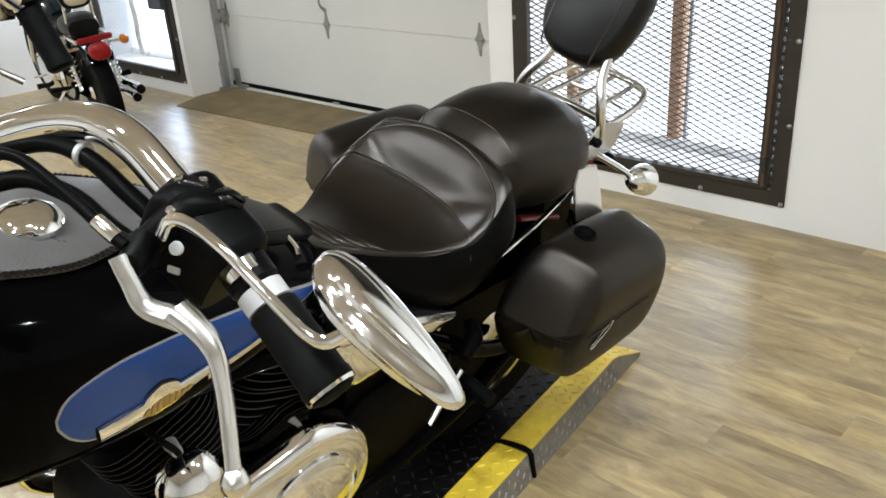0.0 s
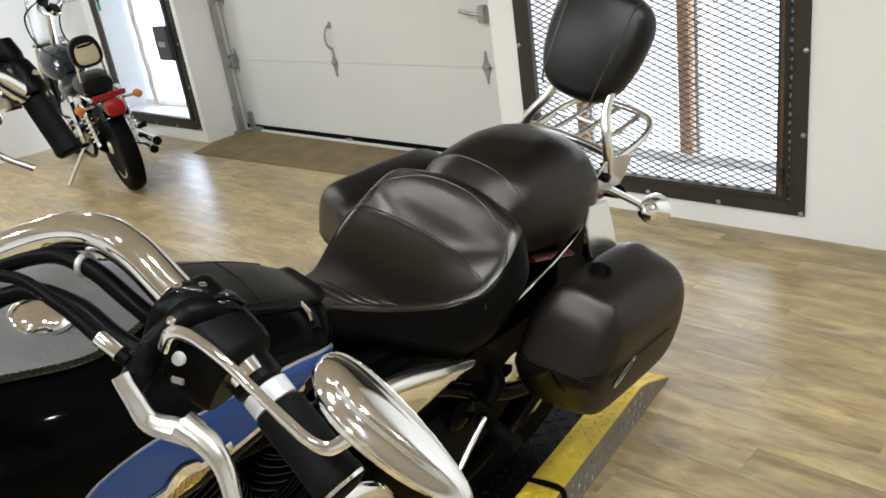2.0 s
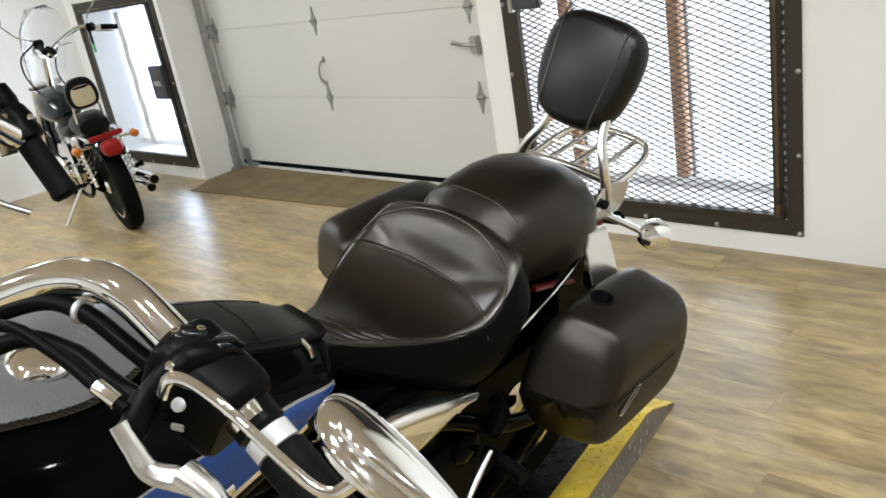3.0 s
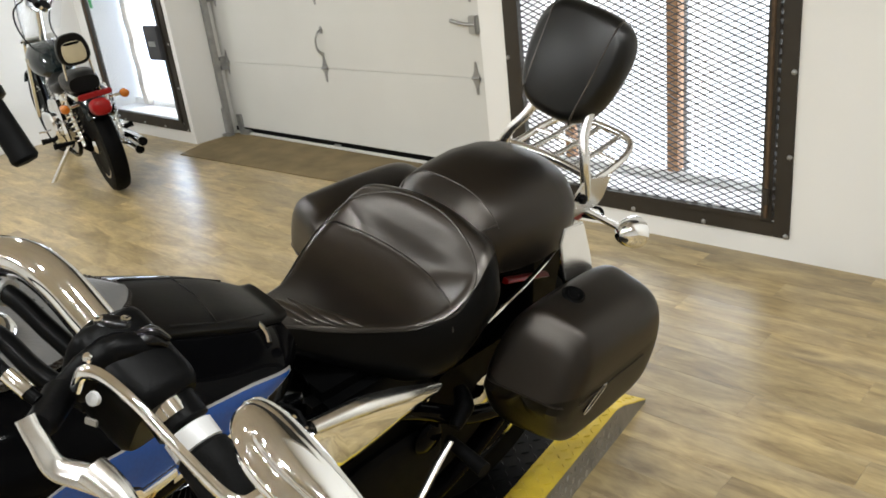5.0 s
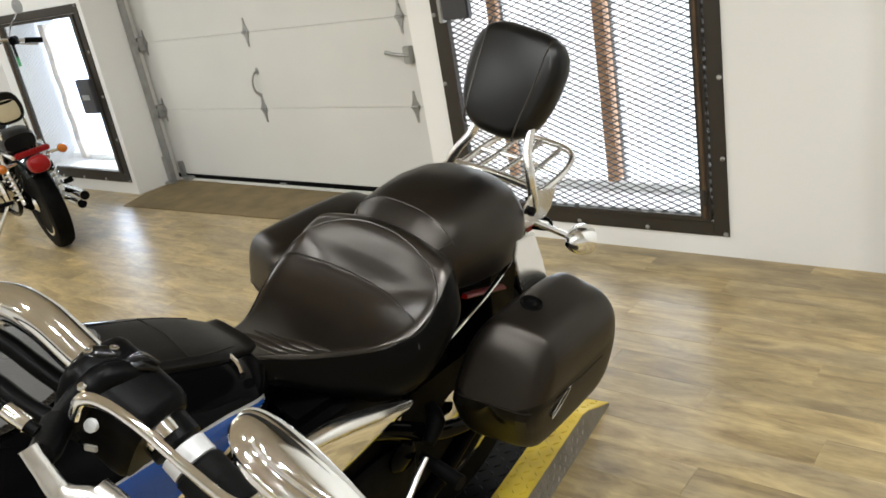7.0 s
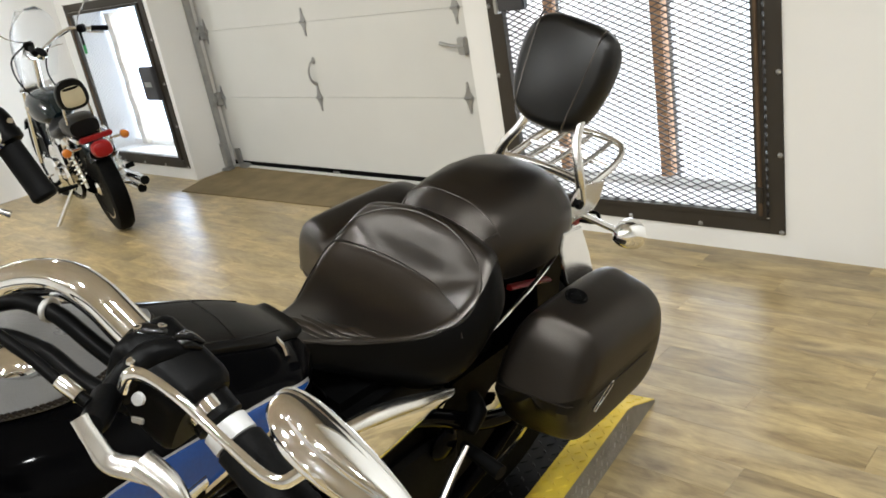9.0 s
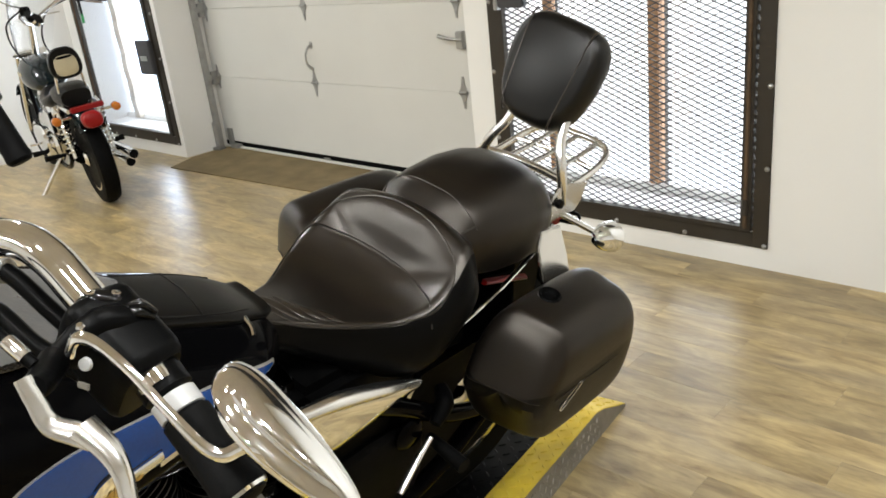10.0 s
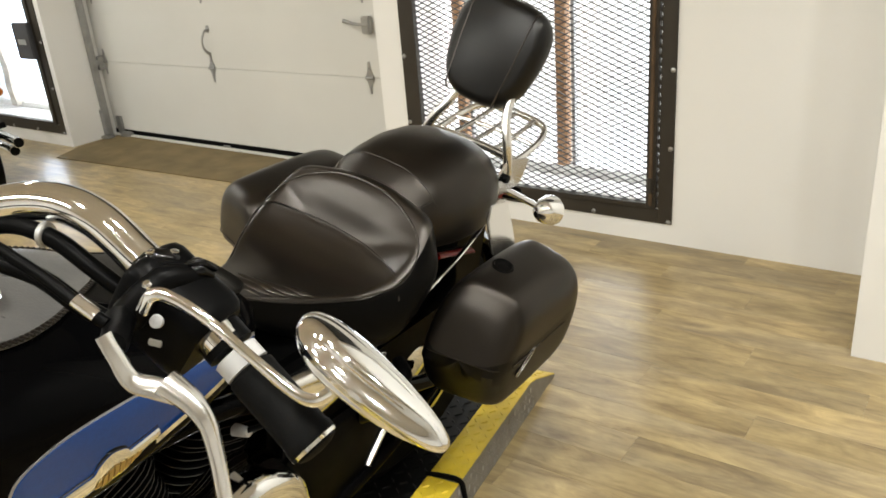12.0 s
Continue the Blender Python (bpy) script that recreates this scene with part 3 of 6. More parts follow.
def bm_patch(fn, us, vs, thick=0.002):
    """A thin raised patch: fn(u, v, offset) gives its surface."""
    bm = bmesh.new()
    grids = []
    for off in (thick, 0.0):
        grids.append([[bm.verts.new(fn(u, v, off)) for v in vs] for u in us])
    top, low = grids
    nu, nv = len(us), len(vs)
    for i in range(nu - 1):
        for j in range(nv - 1):
            bm.faces.new((top[i][j], top[i + 1][j], top[i + 1][j + 1], top[i][j + 1]))
            bm.faces.new((low[i][j], low[i][j + 1], low[i + 1][j + 1], low[i + 1][j]))
    for i in range(nu - 1):
        bm.faces.new((top[i][0], low[i][0], low[i + 1][0], top[i + 1][0]))
        bm.faces.new((top[i][-1], top[i + 1][-1], low[i + 1][-1], low[i][-1]))
    for j in range(nv - 1):
        bm.faces.new((top[0][j], top[0][j + 1], low[0][j + 1], low[0][j]))
        bm.faces.new((top[-1][j], low[-1][j], low[-1][j + 1], top[-1][j + 1]))
    return bm


def steps(a, b, n):
    return [a + (b - a) * i / n for i in range(n + 1)]


rings = []
for r, w, lo, hi in lerp_rows(TANK, 100):
    c, h = (lo + hi) / 2, (hi - lo) / 2
    rings.append([(x, r, z) for x, z in oval(0, c, w, h, TP, 64)[:32]] + [(x, r, z) for x, z in oval(0, c, w, h, LOW, 64)[32:]])
tank = part("fuel_tank", bm_loft(rings), M_PAINT, moto, "gloss black fuel tank with a blue side panel")


# side panel: rows of share of its length, lower edge, upper edge
PANEL = lerp_rows([(0, 0.846, 0.856), (0.03, 0.824, 0.876), (0.09, 0.808, 0.889), (0.2, 0.803, 0.897), (0.35, 0.808, 0.894), (0.55, 0.815, 0.880), (0.8, 0.822, 0.856), (1, 0.825, 0.828)], 90)


def panel_fn(grow):
    def fn(s, v, off):
        row = min(PANEL, key=lambda q: abs(q[0] - s))
        r = -0.718 - grow + (0.398 + 2.6 * grow) * s
        return tank_side(r, (row[1] + row[2]) / 2 + v * ((row[2] - row[1]) / 2 + grow), off)
    return fn


for flip in (1, -1):
    bm = bm_patch(lambda s, v, o: panel_fn(0.0024)(s, v, o + 0.0005), [q[0] for q in PANEL], steps(-1, 1, 8), 0.0012)
    bmesh.ops.transform(bm, matrix=Matrix.Diagonal((flip, 1, 1, 1)), verts=bm.verts)
    part("pinstripe", bm, M_ZINC, tank, "thin silver pinstripe round the blue panel")
    bm = bm_patch(lambda s, v, o: panel_fn(0)(s, v, o + 0.001), [q[0] for q in PANEL], steps(-1, 1, 8), 0.0018)
    bmesh.ops.transform(bm, matrix=Matrix.Diagonal((flip, 1, 1, 1)), verts=bm.verts)
    part("blue_panel", bm, M_BLUE, tank, "metallic blue tank panel")


def badge_fn(s, v, off):
    r = -0.680 + 0.150 * s
    mid = 0.812 + 0.012 * s + 0.005 * max(0, 1 - abs(s - 0.54) / 0.16)
    h = 0.0105 * (1 - 0.35 * s * s) + 0.010 * max(0, 1 - ((s - 0.54) / 0.16) ** 2) ** 0.5 if abs(s - 0.54) < 0.16 else 0.0105 * (1 - 0.35 * s * s)
    return tank_side(r, mid + v * h, off + 0.003 * (1 - v * v))


part("badge_backing", bm_patch(lambda s, v, o: badge_fn(-0.012 + 1.024 * s, 1.22 * v, o + 0.0022 - 0.003 * (1 - v * v)), steps(0, 1, 60), steps(-1, 1, 6), 0.002), M_PLASTIC, tank, "black backing of the badge")
badge = part("tank_badge", bm_patch(lambda s, v, o: badge_fn(s, v, o + 0.003), steps(0, 1, 60), steps(-1, 1, 6), 0.004), M_CHROME, tank, "winged chrome tank badge")
for k in range(8):
    s0 = 0.36 + 0.055 * k
    part("badge_bar", bm_patch(lambda s, v, o, s0=s0: badge_fn(s0 + 0.036 * s + 0.012 * v, -0.25 + 0.42 * v, o + 0.0075), steps(0, 1, 2), steps(-1, 1, 2), 0.0015), M_GOLD, badge, "gold raised bar")
part("lower_trim", bm_patch(lambda s, v, o: tank_side(-0.535 + 0.14 * s, 0.812 + 0.008 * s + 0.004 * v, o + 0.004), steps(0, 1, 8), steps(-1, 1, 2), 0.003), M_CHROME, tank, "thin chrome trim strip")


# tank bib: rows of rear, edge on the right, edge on the left
BIB = lerp_rows([(-0.86, -0.118, 0.100), (-0.80, -0.124, 0.110), (-0.74, -0.128, 0.117), (-0.68, -0.130, 0.123), (-0.635, -0.130, 0.119), (-0.59, -0.130, 0.101), (-0.55, -0.127, 0.074), (-0.515, -0.118, 0.045), (-0.488, -0.101, 0.022), (-0.468, -0.082, -0.001), (-0.456, -0.064, -0.020), (-0.451, -0.050, -0.034)], 66)
bib = part("tank_bib", bm_patch(lambda k, v, o: tank_top(BIB[k][0], BIB[k][1] + (BIB[k][2] - BIB[k][1]) * v, o + 0.002 + 0.009 * (4 * v * (1 - v)) ** 0.7), range(67), steps(0, 1, 20), 0.004), M_SILVER, tank, "silver-grey leather tank bib with a braided edge")
rim = [tank_top(q[0], q[2], 0.0072) for q in BIB] + [tank_top(q[0], q[1], 0.0072) for q in BIB[::-1]]
rim = smooth_path(rim, 3)
braid, run, last = bmesh.new(), 0.0, rim[0]
for p, q in zip(rim, rim[1:]):
    run += (q - p).length
    if run < 0.0062:
        continue
    d = (q - last).normalized()
    out = d.cross(Vector((0, 0, 1))).normalized()
    last, run = q.copy(), 0.0
    for sgn in (1, -1):
        ends = [q - out * 0.0034 * sgn - d * 0.0036, q + Vector((0, 0, 0.0016 + 0.0008 * sgn)), q + out * 0.0034 * sgn + d * 0.0036]
        bm_tube(ends, [0.0014, 0.0027, 0.0014], 6, 2, bm=braid)
tagged(part("braided_edge", braid, M_LEATHER2, bib, "black braided leather edging"), kind="stuff")
cap_at = tank_top(-0.656, 0.046, 0.012)
cap = part("fuel_cap", bm_lathe([(0.036, 0), (0.037, 0.006), (0.033, 0.012), (0.022, 0.017), (0.001, 0.019)], along(cap_at, cap_at + Vector((0.08, 0.10, 1))), 28), M_CHROME, tank, "domed chrome fuel cap")
con = []
for r, w, h in lerp_rows([(-0.53, 0.060, 0.001), (-0.49, 0.076, 0.003), (-0.455, 0.080, 0.009), (-0.40, 0.080, 0.012), (-0.34, 0.080, 0.011), (-0.30, 0.068, 0.010), (-0.255, 0.050, 0.008)], 30):
    con.append([tank_top(r, x, 0) + Vector((0, 0, z)) for x, z in oval(0, 0.002, w, h, 4, 28)])
console = part("tank_strap", bm_loft(con), M_STRAP, moto, "black leather tank strap with stitched edges")
for sx in (-1, 1):
    part("stitching", bm_tube([tank_top(r, sx * w, 0.0115) for r, w in ((-0.45, 0.068), (-0.40, 0.068), (-0.35, 0.067), (-0.30, 0.055))], 0.0016, 6, 5), M_STRAP, console)
part("cross_seam", bm_tube([tank_top(-0.372 - 0.18 * max(0, x), x, 0.0136) for x in (-0.068, -0.03, 0, 0.035, 0.068)], 0.0016, 6, 4), M_STRAP, console)
part("strap_buckle", bm_tube([tank_top(-0.318, 0.070, 0.004), tank_top(-0.322, 0.095, 0.004), tank_top(-0.330, 0.112, 0.003)], 0.0045, 8, 3), M_CHROME, console, "small chrome strap clip")

# rider's seat: rows of rear, half width, edge height, centre height, bottom
SEAT = [(-0.285, 0.035, 0.818, 0.824, 0.80), (-0.27, 0.052, 0.820, 0.828, 0.775), (-0.22, 0.068, 0.802, 0.808, 0.735), (-0.15, 0.112, 0.788, 0.784, 0.685),
        (-0.08, 0.168, 0.792, 0.768, 0.650), (-0.03, 0.193, 0.808, 0.766, 0.635), (0.01, 0.199, 0.828, 0.776, 0.645), (0.04, 0.198, 0.846, 0.798, 0.67), (0.06, 0.194, 0.854, 0.840, 0.675), (0.08, 0.187, 0.856, 0.876, 0.68), (0.10, 0.176, 0.850, 0.887, 0.685), (0.13, 0.155, 0.832, 0.872, 0.69), (0.16, 0.13, 0.805, 0.835, 0.70), (0.18, 0.10, 0.79, 0.80, 0.72)]


# stitched line across the seat: share of the half width, rear
BACK = [(-1.0, -0.035), (-0.95, -0.020), (-0.82, 0.006), (-0.48, 0.033), (-0.1, 0.040), (0.25, 0.036), (0.55, 0.019), (0.81, -0.009), (0.96, -0.026), (1.0, -0.035)]


def back_line(f):
    f = max(-1, min(1, f))
    for a, b in zip(BACK, BACK[1:]):
        if a[0] <= f <= b[0]:
            return a[1] + (b[1] - a[1]) * (f - a[0]) / (b[0] - a[0])


def seat_z(r, f, e, c, b):
    a = abs(f)
    z = c + (e - c) * a ** 2.2
    if a > 0.80:
        z -= min(0.062, 0.6 * (e - b)) * ((a - 0.80) / 0.20) ** 1.9
    d = r - back_line(f)
    return z + (1 - min(1, a / 0.9) ** 3) * (0.0015 * math.exp(-((d - 0.020) / 0.014) ** 2) - 0.0022 * math.exp(-(d / 0.004) ** 2))


def seat_ring(row):
    r, w, e, c, b = row
    pts = []
    for k in range(49):
        f = -1 + 2 * k / 48
        pts.append((f * w, r, seat_z(r, f, e, c, b)))
    drop = min(0.062, 0.6 * (e - b))
    side = []
    for k in range(1, 7):
        t = k / 7
        side.append((w * (1 + 0.03 * math.sin(math.pi * t) - 0.30 * t * t), r, (e - drop) + (b - e + drop) * t))
    under = [(w * f, r, b) for f in (0.7, 0.3, -0.3, -0.7)]
    return pts + side + under + [(-x, y, z) for x, y, z in side[::-1]]


seat_rows = lerp_rows(SEAT, 169)
seat_rings = [seat_ring(r) for r in seat_rows]
seat = part("rider_seat", bm_loft([r[3:46] for r in seat_rings], False, False), M_LEATHER, moto, "black leather rider's seat with stitched seams")
part("seat_skirt", bm_loft([r[45:] + r[:4] for r in seat_rings], False, False), M_SKIRT, seat, "matt black seat skirt, darker than the seat top")


def seat_top(r, f, off=0.001):
    row = min(seat_rows, key=lambda q: abs(q[0] - r))
    w, e, c, b = row[1:5]
    return Vector((f * w, r, seat_z(r, f, e, c, b) + off))


part("back_seam", bm_tube([seat_top(r, f, 0.0015) for f, r in BACK[1:-1]], 0.0016, 6, 5), M_LEATHER, seat)
for s in (1, -1):
    part("side_seam", bm_tube([seat_top(r, s * f * 0.945) for r, f in ((-0.262, 0.88), (-0.21, 0.93), (-0.17, 0.93), (-0.13, 0.915), (-0.09, 0.915), (-0.05, 0.92), (-0.018, 0.945), (0.012, 0.94), (0.045, 0.89), (0.066, 0.76), (0.082, 0.52), (0.090, 0.25), (0.092, 0.0))], 0.0018, 6, 5), M_LEATHER, seat)
for k, (r, f0, f1) in enumerate(((-0.240, -0.6, 0.80), (-0.218, -0.5, 0.84), (-0.198, -0.35, 0.82), (-0.180, -0.1, 0.84), (-0.166, 0.25, 0.80))):
    crest = [f0 + (f1 - f0) * q / 6 for q in range(7)]
    part("pleat", bm_tube([seat_top(r + 0.030 * max(0, f) ** 1.5 + 0.003 * math.sin(5 * f + k), f, 0.0004) for f in crest], [0.0008, 0.006, 0.009, 0.0095, 0.009, 0.006, 0.0008], 10, 4, flat=0.36), M_LEATHER, seat)

# passenger seat: a boxy pad with a sloped front face, rows of rear, half width, top, bottom
PIL = [(0.092, 0.088, 0.842, 0.80), (0.095, 0.104, 0.852, 0.77), (0.102, 0.114, 0.862, 0.745), (0.122, 0.124, 0.884, 0.725), (0.142, 0.131, 0.905, 0.712), (0.150, 0.134, 0.911, 0.708), (0.158, 0.136, 0.9145, 0.705),
       (0.20, 0.142, 0.922, 0.698), (0.26, 0.145, 0.928, 0.693), (0.32, 0.142, 0.924, 0.692), (0.36, 0.134, 0.914, 0.696), (0.385, 0.124, 0.902, 0.70), (0.405, 0.108, 0.884, 0.71), (0.418, 0.085, 0.86, 0.725)]


PE = 3.5


def pil_ring(r, w, hi, lo):
    ring = []
    c, h = (hi + lo) / 2, (hi - lo) / 2
    for x, z in oval(0, c, w, h, PE, 56):
        k = max(0, (z - c) / h)
        z = max(z, lo + 0.072) if z < c else z
        ring.append((x * (1 - 0.09 * k * k), r, z - 0.020 * abs(x / w) ** 2.5 * k))
    return ring


def pil_top(r, f):
    k = min(range(len(PIL) - 1), key=lambda q: abs((PIL[q][0] + PIL[q + 1][0]) / 2 - r))
    a, b = PIL[k], PIL[k + 1]
    t = max(0, min(1, (r - a[0]) / (b[0] - a[0])))
    _, w, hi, lo = [p + (q - p) * t for p, q in zip(a, b)]
    h = (hi - lo) / 2
    z = (1 - abs(f) ** PE) ** (1 / PE)
    return Vector((f * w * (1 - 0.09 * z * z), r, (hi + lo) / 2 + h * z - 0.020 * abs(f) ** 2.5 * z + 0.0006))


rings = []
for a, b in zip(PIL, PIL[1:]):
    for t in (0, 0.5):
        rings.append(pil_ring(*[p + (q - p) * t for p, q in zip(a, b)]))
rings.append(pil_ring(*PIL[-1]))
pil = part("passenger_seat", bm_loft(rings), M_LEATHER2, moto, "black leather passenger seat pad")
part("front_seam", bm_tube([pil_top(0.152, f) for f in (-0.93, -0.86, -0.7, -0.4, 0.0, 0.4, 0.7, 0.86, 0.93)], 0.0011, 6, 5), M_LEATHER, pil)
for s in (1, -1):
    part("corner_seam", bm_tube([pil_top(r, s * f) for r, f in ((0.097, 0.80), (0.112, 0.84), (0.130, 0.87), (0.152, 0.90))], 0.0019, 6, 4), M_LEATHER, pil)


# saddlebags
def saddlebag(s, cx, lift, back=0.0, rake=(0.078, -0.070)):
    BAG = [(0.088, 0.050, 0.080), (0.091, 0.066, 0.110), (0.100, 0.078, 0.130), (0.120, 0.085, 0.141), (0.16, 0.0875, 0.145), (0.26, 0.0885, 0.147), (0.35, 0.088, 0.146), (0.405, 0.086, 0.142), (0.438, 0.078, 0.130), (0.452, 0.058, 0.098)]
    base = Matrix.Translation((s * cx, back, 0.577 + lift))

    def at(x, r, z):
        return base @ Vector((s * x, r, z))

    def skin(x, z, r):
        """The box as it is cut: the lid overhangs, the front is raked and swept back at its outer edge."""
        k = z / 0.146
        fw = max(0.0, min(1.0, (0.25 - r) / 0.15))
        low = max(0.0, min(1.0, (0.016 - z) / 0.004))
        y = r + fw * (0.26 * x + k * rake[k <= 0] + 0.006 * low) - (1 - fw) * 0.014 * k
        return at(x * (1 - 0.018 * low) - 0.016 * max(0, -k), y, z - (0.16 if s > 0 else 0.02) * x * max(0, k) - 0.006 * abs(x / 0.09) ** 2 * max(0, k))

    rings = []
    for r, hx, hz in lerp_rows(BAG, 44):
        ring = oval(0, 0, hx, hz, 3.7, 72)
        rings.append([skin(x, z, r) for x, z in ring])
        if r == BAG[0][0]:
            rings = [[skin(x * q, 0.017 + (z - 0.017) * q, r) for x, z in ring] for q in (0.02, 0.35, 0.7)] + rings
    rings += [[skin(x * q, 0.017 + (z - 0.017) * q, r) for x, z in ring] for q in (0.7, 0.35, 0.02)]
    down = base.inverted()
    halves = []
    # faces under the lid line take the darker leather, which paints in their shade
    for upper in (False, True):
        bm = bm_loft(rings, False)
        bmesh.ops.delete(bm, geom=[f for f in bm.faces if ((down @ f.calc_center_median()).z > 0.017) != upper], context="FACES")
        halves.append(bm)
    bag = part("saddlebag", halves[0], M_BAGSHADE, moto, "black leather-covered hard saddlebag")
    part("lid", halves[1], M_LEATHER2, bag, "black leather-covered lid, brown reflections tinted into it")
    part("lid_seam", bm_tube([skin(x, 0.019, r) + Vector((0, -0.0006, 0)) for x, r in ((-0.074, 0.098), (-0.060, 0.0895), (-0.03, 0.088), (0.0, 0.088), (0.03, 0.088), (0.060, 0.0895), (0.074, 0.098))], 0.0016, 6, 4), M_LEATHER2, bag)
    part("lid_edge", bm_tube([skin(0.0882, 0.019, r) for r in (0.13, 0.18, 0.26, 0.33, 0.37)], 0.0012, 6, 3), M_LEATHER2, bag)
    if s > 0:
        n = (at(0.16, 0, 1) - at(0, 0, 0)).normalized()
        c = at(-0.024, 0.258, 0.1492)
        lock = part("lock", bm_lathe([(0.0215, -0.010), (0.023, 0.002), (0.019, 0.0045), (0.0165, 0.001), (0.012, 0.000), (0.010, 0.003), (0.001, 0.004)], along(c, c + n), 26), M_PLASTIC, bag, "round black lock with a bright ring")
        part("lock_ring", bm_lathe([(0.0185, 0.002), (0.019, 0.0044), (0.020, 0.0044), (0.0205, 0.002)], along(c, c + n), 26), M_PLASTIC, lock)
        edge = [along(c, c + n) @ Vector((0.0212 * math.cos(a), 0.0212 * math.sin(a), 0.0035)) for a in steps(0, 2 * math.pi, 28)]
        part("lock_rim", bm_tube(edge, 0.0006, 6, 1), M_PLASTIC, lock)
        part("key_slot", bm_lathe([(0.006, 0.001), (0.005, 0.003), (0.001, 0.0034)], along(c, c + n), 14), M_PLASTIC, lock)
    m = base @ Matrix(((0, 0, s, s * 0.0848), (math.cos(0.55), -math.sin(0.55), 0, 0.212), (math.sin(0.55), math.cos(0.55), 0, -0.002), (0, 0, 0, 1)))
    part("reflector_badge", bm_slab(oval(0, 0, 0.036, 0.0065, 3, 20), 0.002, m, 0.0006), M_PLASTIC, bag, "small oval badge with a bright rim")
    ringp = [m @ Vector((x, y, 0.003)) for x, y in oval(0, 0, 0.036, 0.0065, 3, 20)]
    part("badge_rim", bm_tube(ringp + ringp[:1], 0.0011, 6, 1), M_CHROME, bag)
    return bag


bag_l, bag_r = saddlebag(1, 0.2535, 0.006), saddlebag(-1, 0.315, 0.030, -0.035, (0.0, -0.13))

# rear fender, struts, sissy bar, rack
AXR, AXF, RW = (0.25, 0.385), (-1.37, 0.385), 0.315
rings = []
for k in range(21):
    a = radians(-28 + 190 * k / 20)
    rad = RW + 0.055
    ring = []
    for j in range(13):
        f = -1 + 2 * j / 12
        ring.append((0.085 * f, AXR[0] + (rad - 0.035 * f * f) * math.cos(a), AXR[1] + (rad - 0.035 * f * f) * math.sin(a)))
    ring += [(0.9 * x, AXR[0] + (y - AXR[0]) * 0.97, AXR[1] + (z - AXR[1]) * 0.97) for x, y, z in ring[::-1]]
    rings.append(ring)
fender = part("rear_fender", bm_loft(rings), M_PAINT, moto, "gloss black rear fender")
part("inner_panel", bm_box(0.088, 0.096, 0.04, 0.41, 0.56, 0.742, 0.003), M_PAINT, fender, "black inner fender panel")
part("fender_reflector", bm_tube([(0.099, 0.215, 0.716), (0.099, 0.285, 0.694), (0.099, 0.352, 0.672)], 0.0115, 12, 3, flat=0.5), M_RED, fender, "red side reflector strip")
for s in (1, -1):
    part("fender_strut", bm_tube([(s * 0.150, 0.085, 0.695), (s * 0.150, 0.15, 0.712), (s * 0.140, 0.24, 0.728), (s * 0.128, 0.33, 0.752), (s * 0.12, 0.40, 0.79)], 0.0052, 10, 5, flat=0.6), M_CHROME, fender, "chrome fender strut")
    m = Matrix(((0, -0.30 * s, s, s * (0.141 + 0.30 * 0.79)), (1, 0, 0, 0), (0, 1, 0, 0), (0, 0, 0, 1)))
    part("bracket_plate", bm_slab([(0.318, 0.706), (0.314, 0.780), (0.330, 0.806), (0.392, 0.800), (0.402, 0.741), (0.408, 0.690), (0.36, 0.694)], 0.007, m, 0.002), M_SATIN, fender, "polished sissy-bar side plate")
sissy = part("sissy_bar", bm_tube([(0.108, 0.452, 0.862), (0.04, 0.455, 0.866), (-0.04, 0.455, 0.866), (-0.108, 0.452, 0.862)], 0.009, 10, 3), M_SATIN, moto, "chrome sissy bar with a luggage rack")
for s in (1, -1):
    q = 0 if s > 0 else 0.030
    part("upright", bm_tube([(s * 0.112 + q * 0.3, 0.436, 0.825), (s * 0.112 + q * 0.4, 0.422, 0.875), (s * 0.104 + q * 0.8, 0.420, 0.915), (s * 0.085 + q, 0.435, 0.955), (s * 0.076 + q, 0.462, 1.01), (s * 0.072 + q, 0.50, 1.10)], [0.0105, 0.0105, 0.0105, 0.010, 0.010, 0.009], 12, 5), M_SATIN, sissy)
    part("knob", bm_lathe([(0.009, 0), (0.011, 0.005), (0.009, 0.012), (0.001, 0.013)], along((s * 0.119, 0.405, 0.838), (s * 0.2, 0.405, 0.838)), 12), M_PLASTIC, sissy, "black mounting knob")
part("rack_loop", bm_tube([(0.105, 0.42, 0.852), (0.108, 0.50, 0.858), (0.105, 0.575, 0.872), (0.085, 0.622, 0.884), (0.04, 0.636, 0.888), (-0.04, 0.636, 0.888), (-0.085, 0.622, 0.884), (-0.105, 0.575, 0.872), (-0.108, 0.50, 0.858), (-0.105, 0.42, 0.852)], 0.0075, 10, 5), M_SATIN, sissy)
for x in (-0.055, 0.0, 0.055):
    part("rack_bar", bm_tube([(x, 0.458, 0.866), (x, 0.54, 0.872), (x, 0.634, 0.887)], 0.0055, 8, 3), M_SATIN, sissy)
part("rack_crossbar", bm_tube([(0.106, 0.545, 0.867), (0, 0.548, 0.872), (-0.106, 0.545, 0.867)], 0.0055, 8, 3), M_SATIN, sissy)
for s in (1, -1):
    part("rack_stay", bm_slab([(0.340, 0.782), (0.404, 0.798), (0.478, 0.796), (0.496, 0.812), (0.511, 0.852), (0.421, 0.874), (0.388, 0.846), (0.362, 0.812)], 0.005, Matrix(((0, 0, s, s * 0.113), (1, 0, 0, 0), (0, 1, 0, 0), (0, 0, 0, 1))), 0.001), M_SATIN, sissy, "polished rack side stay")

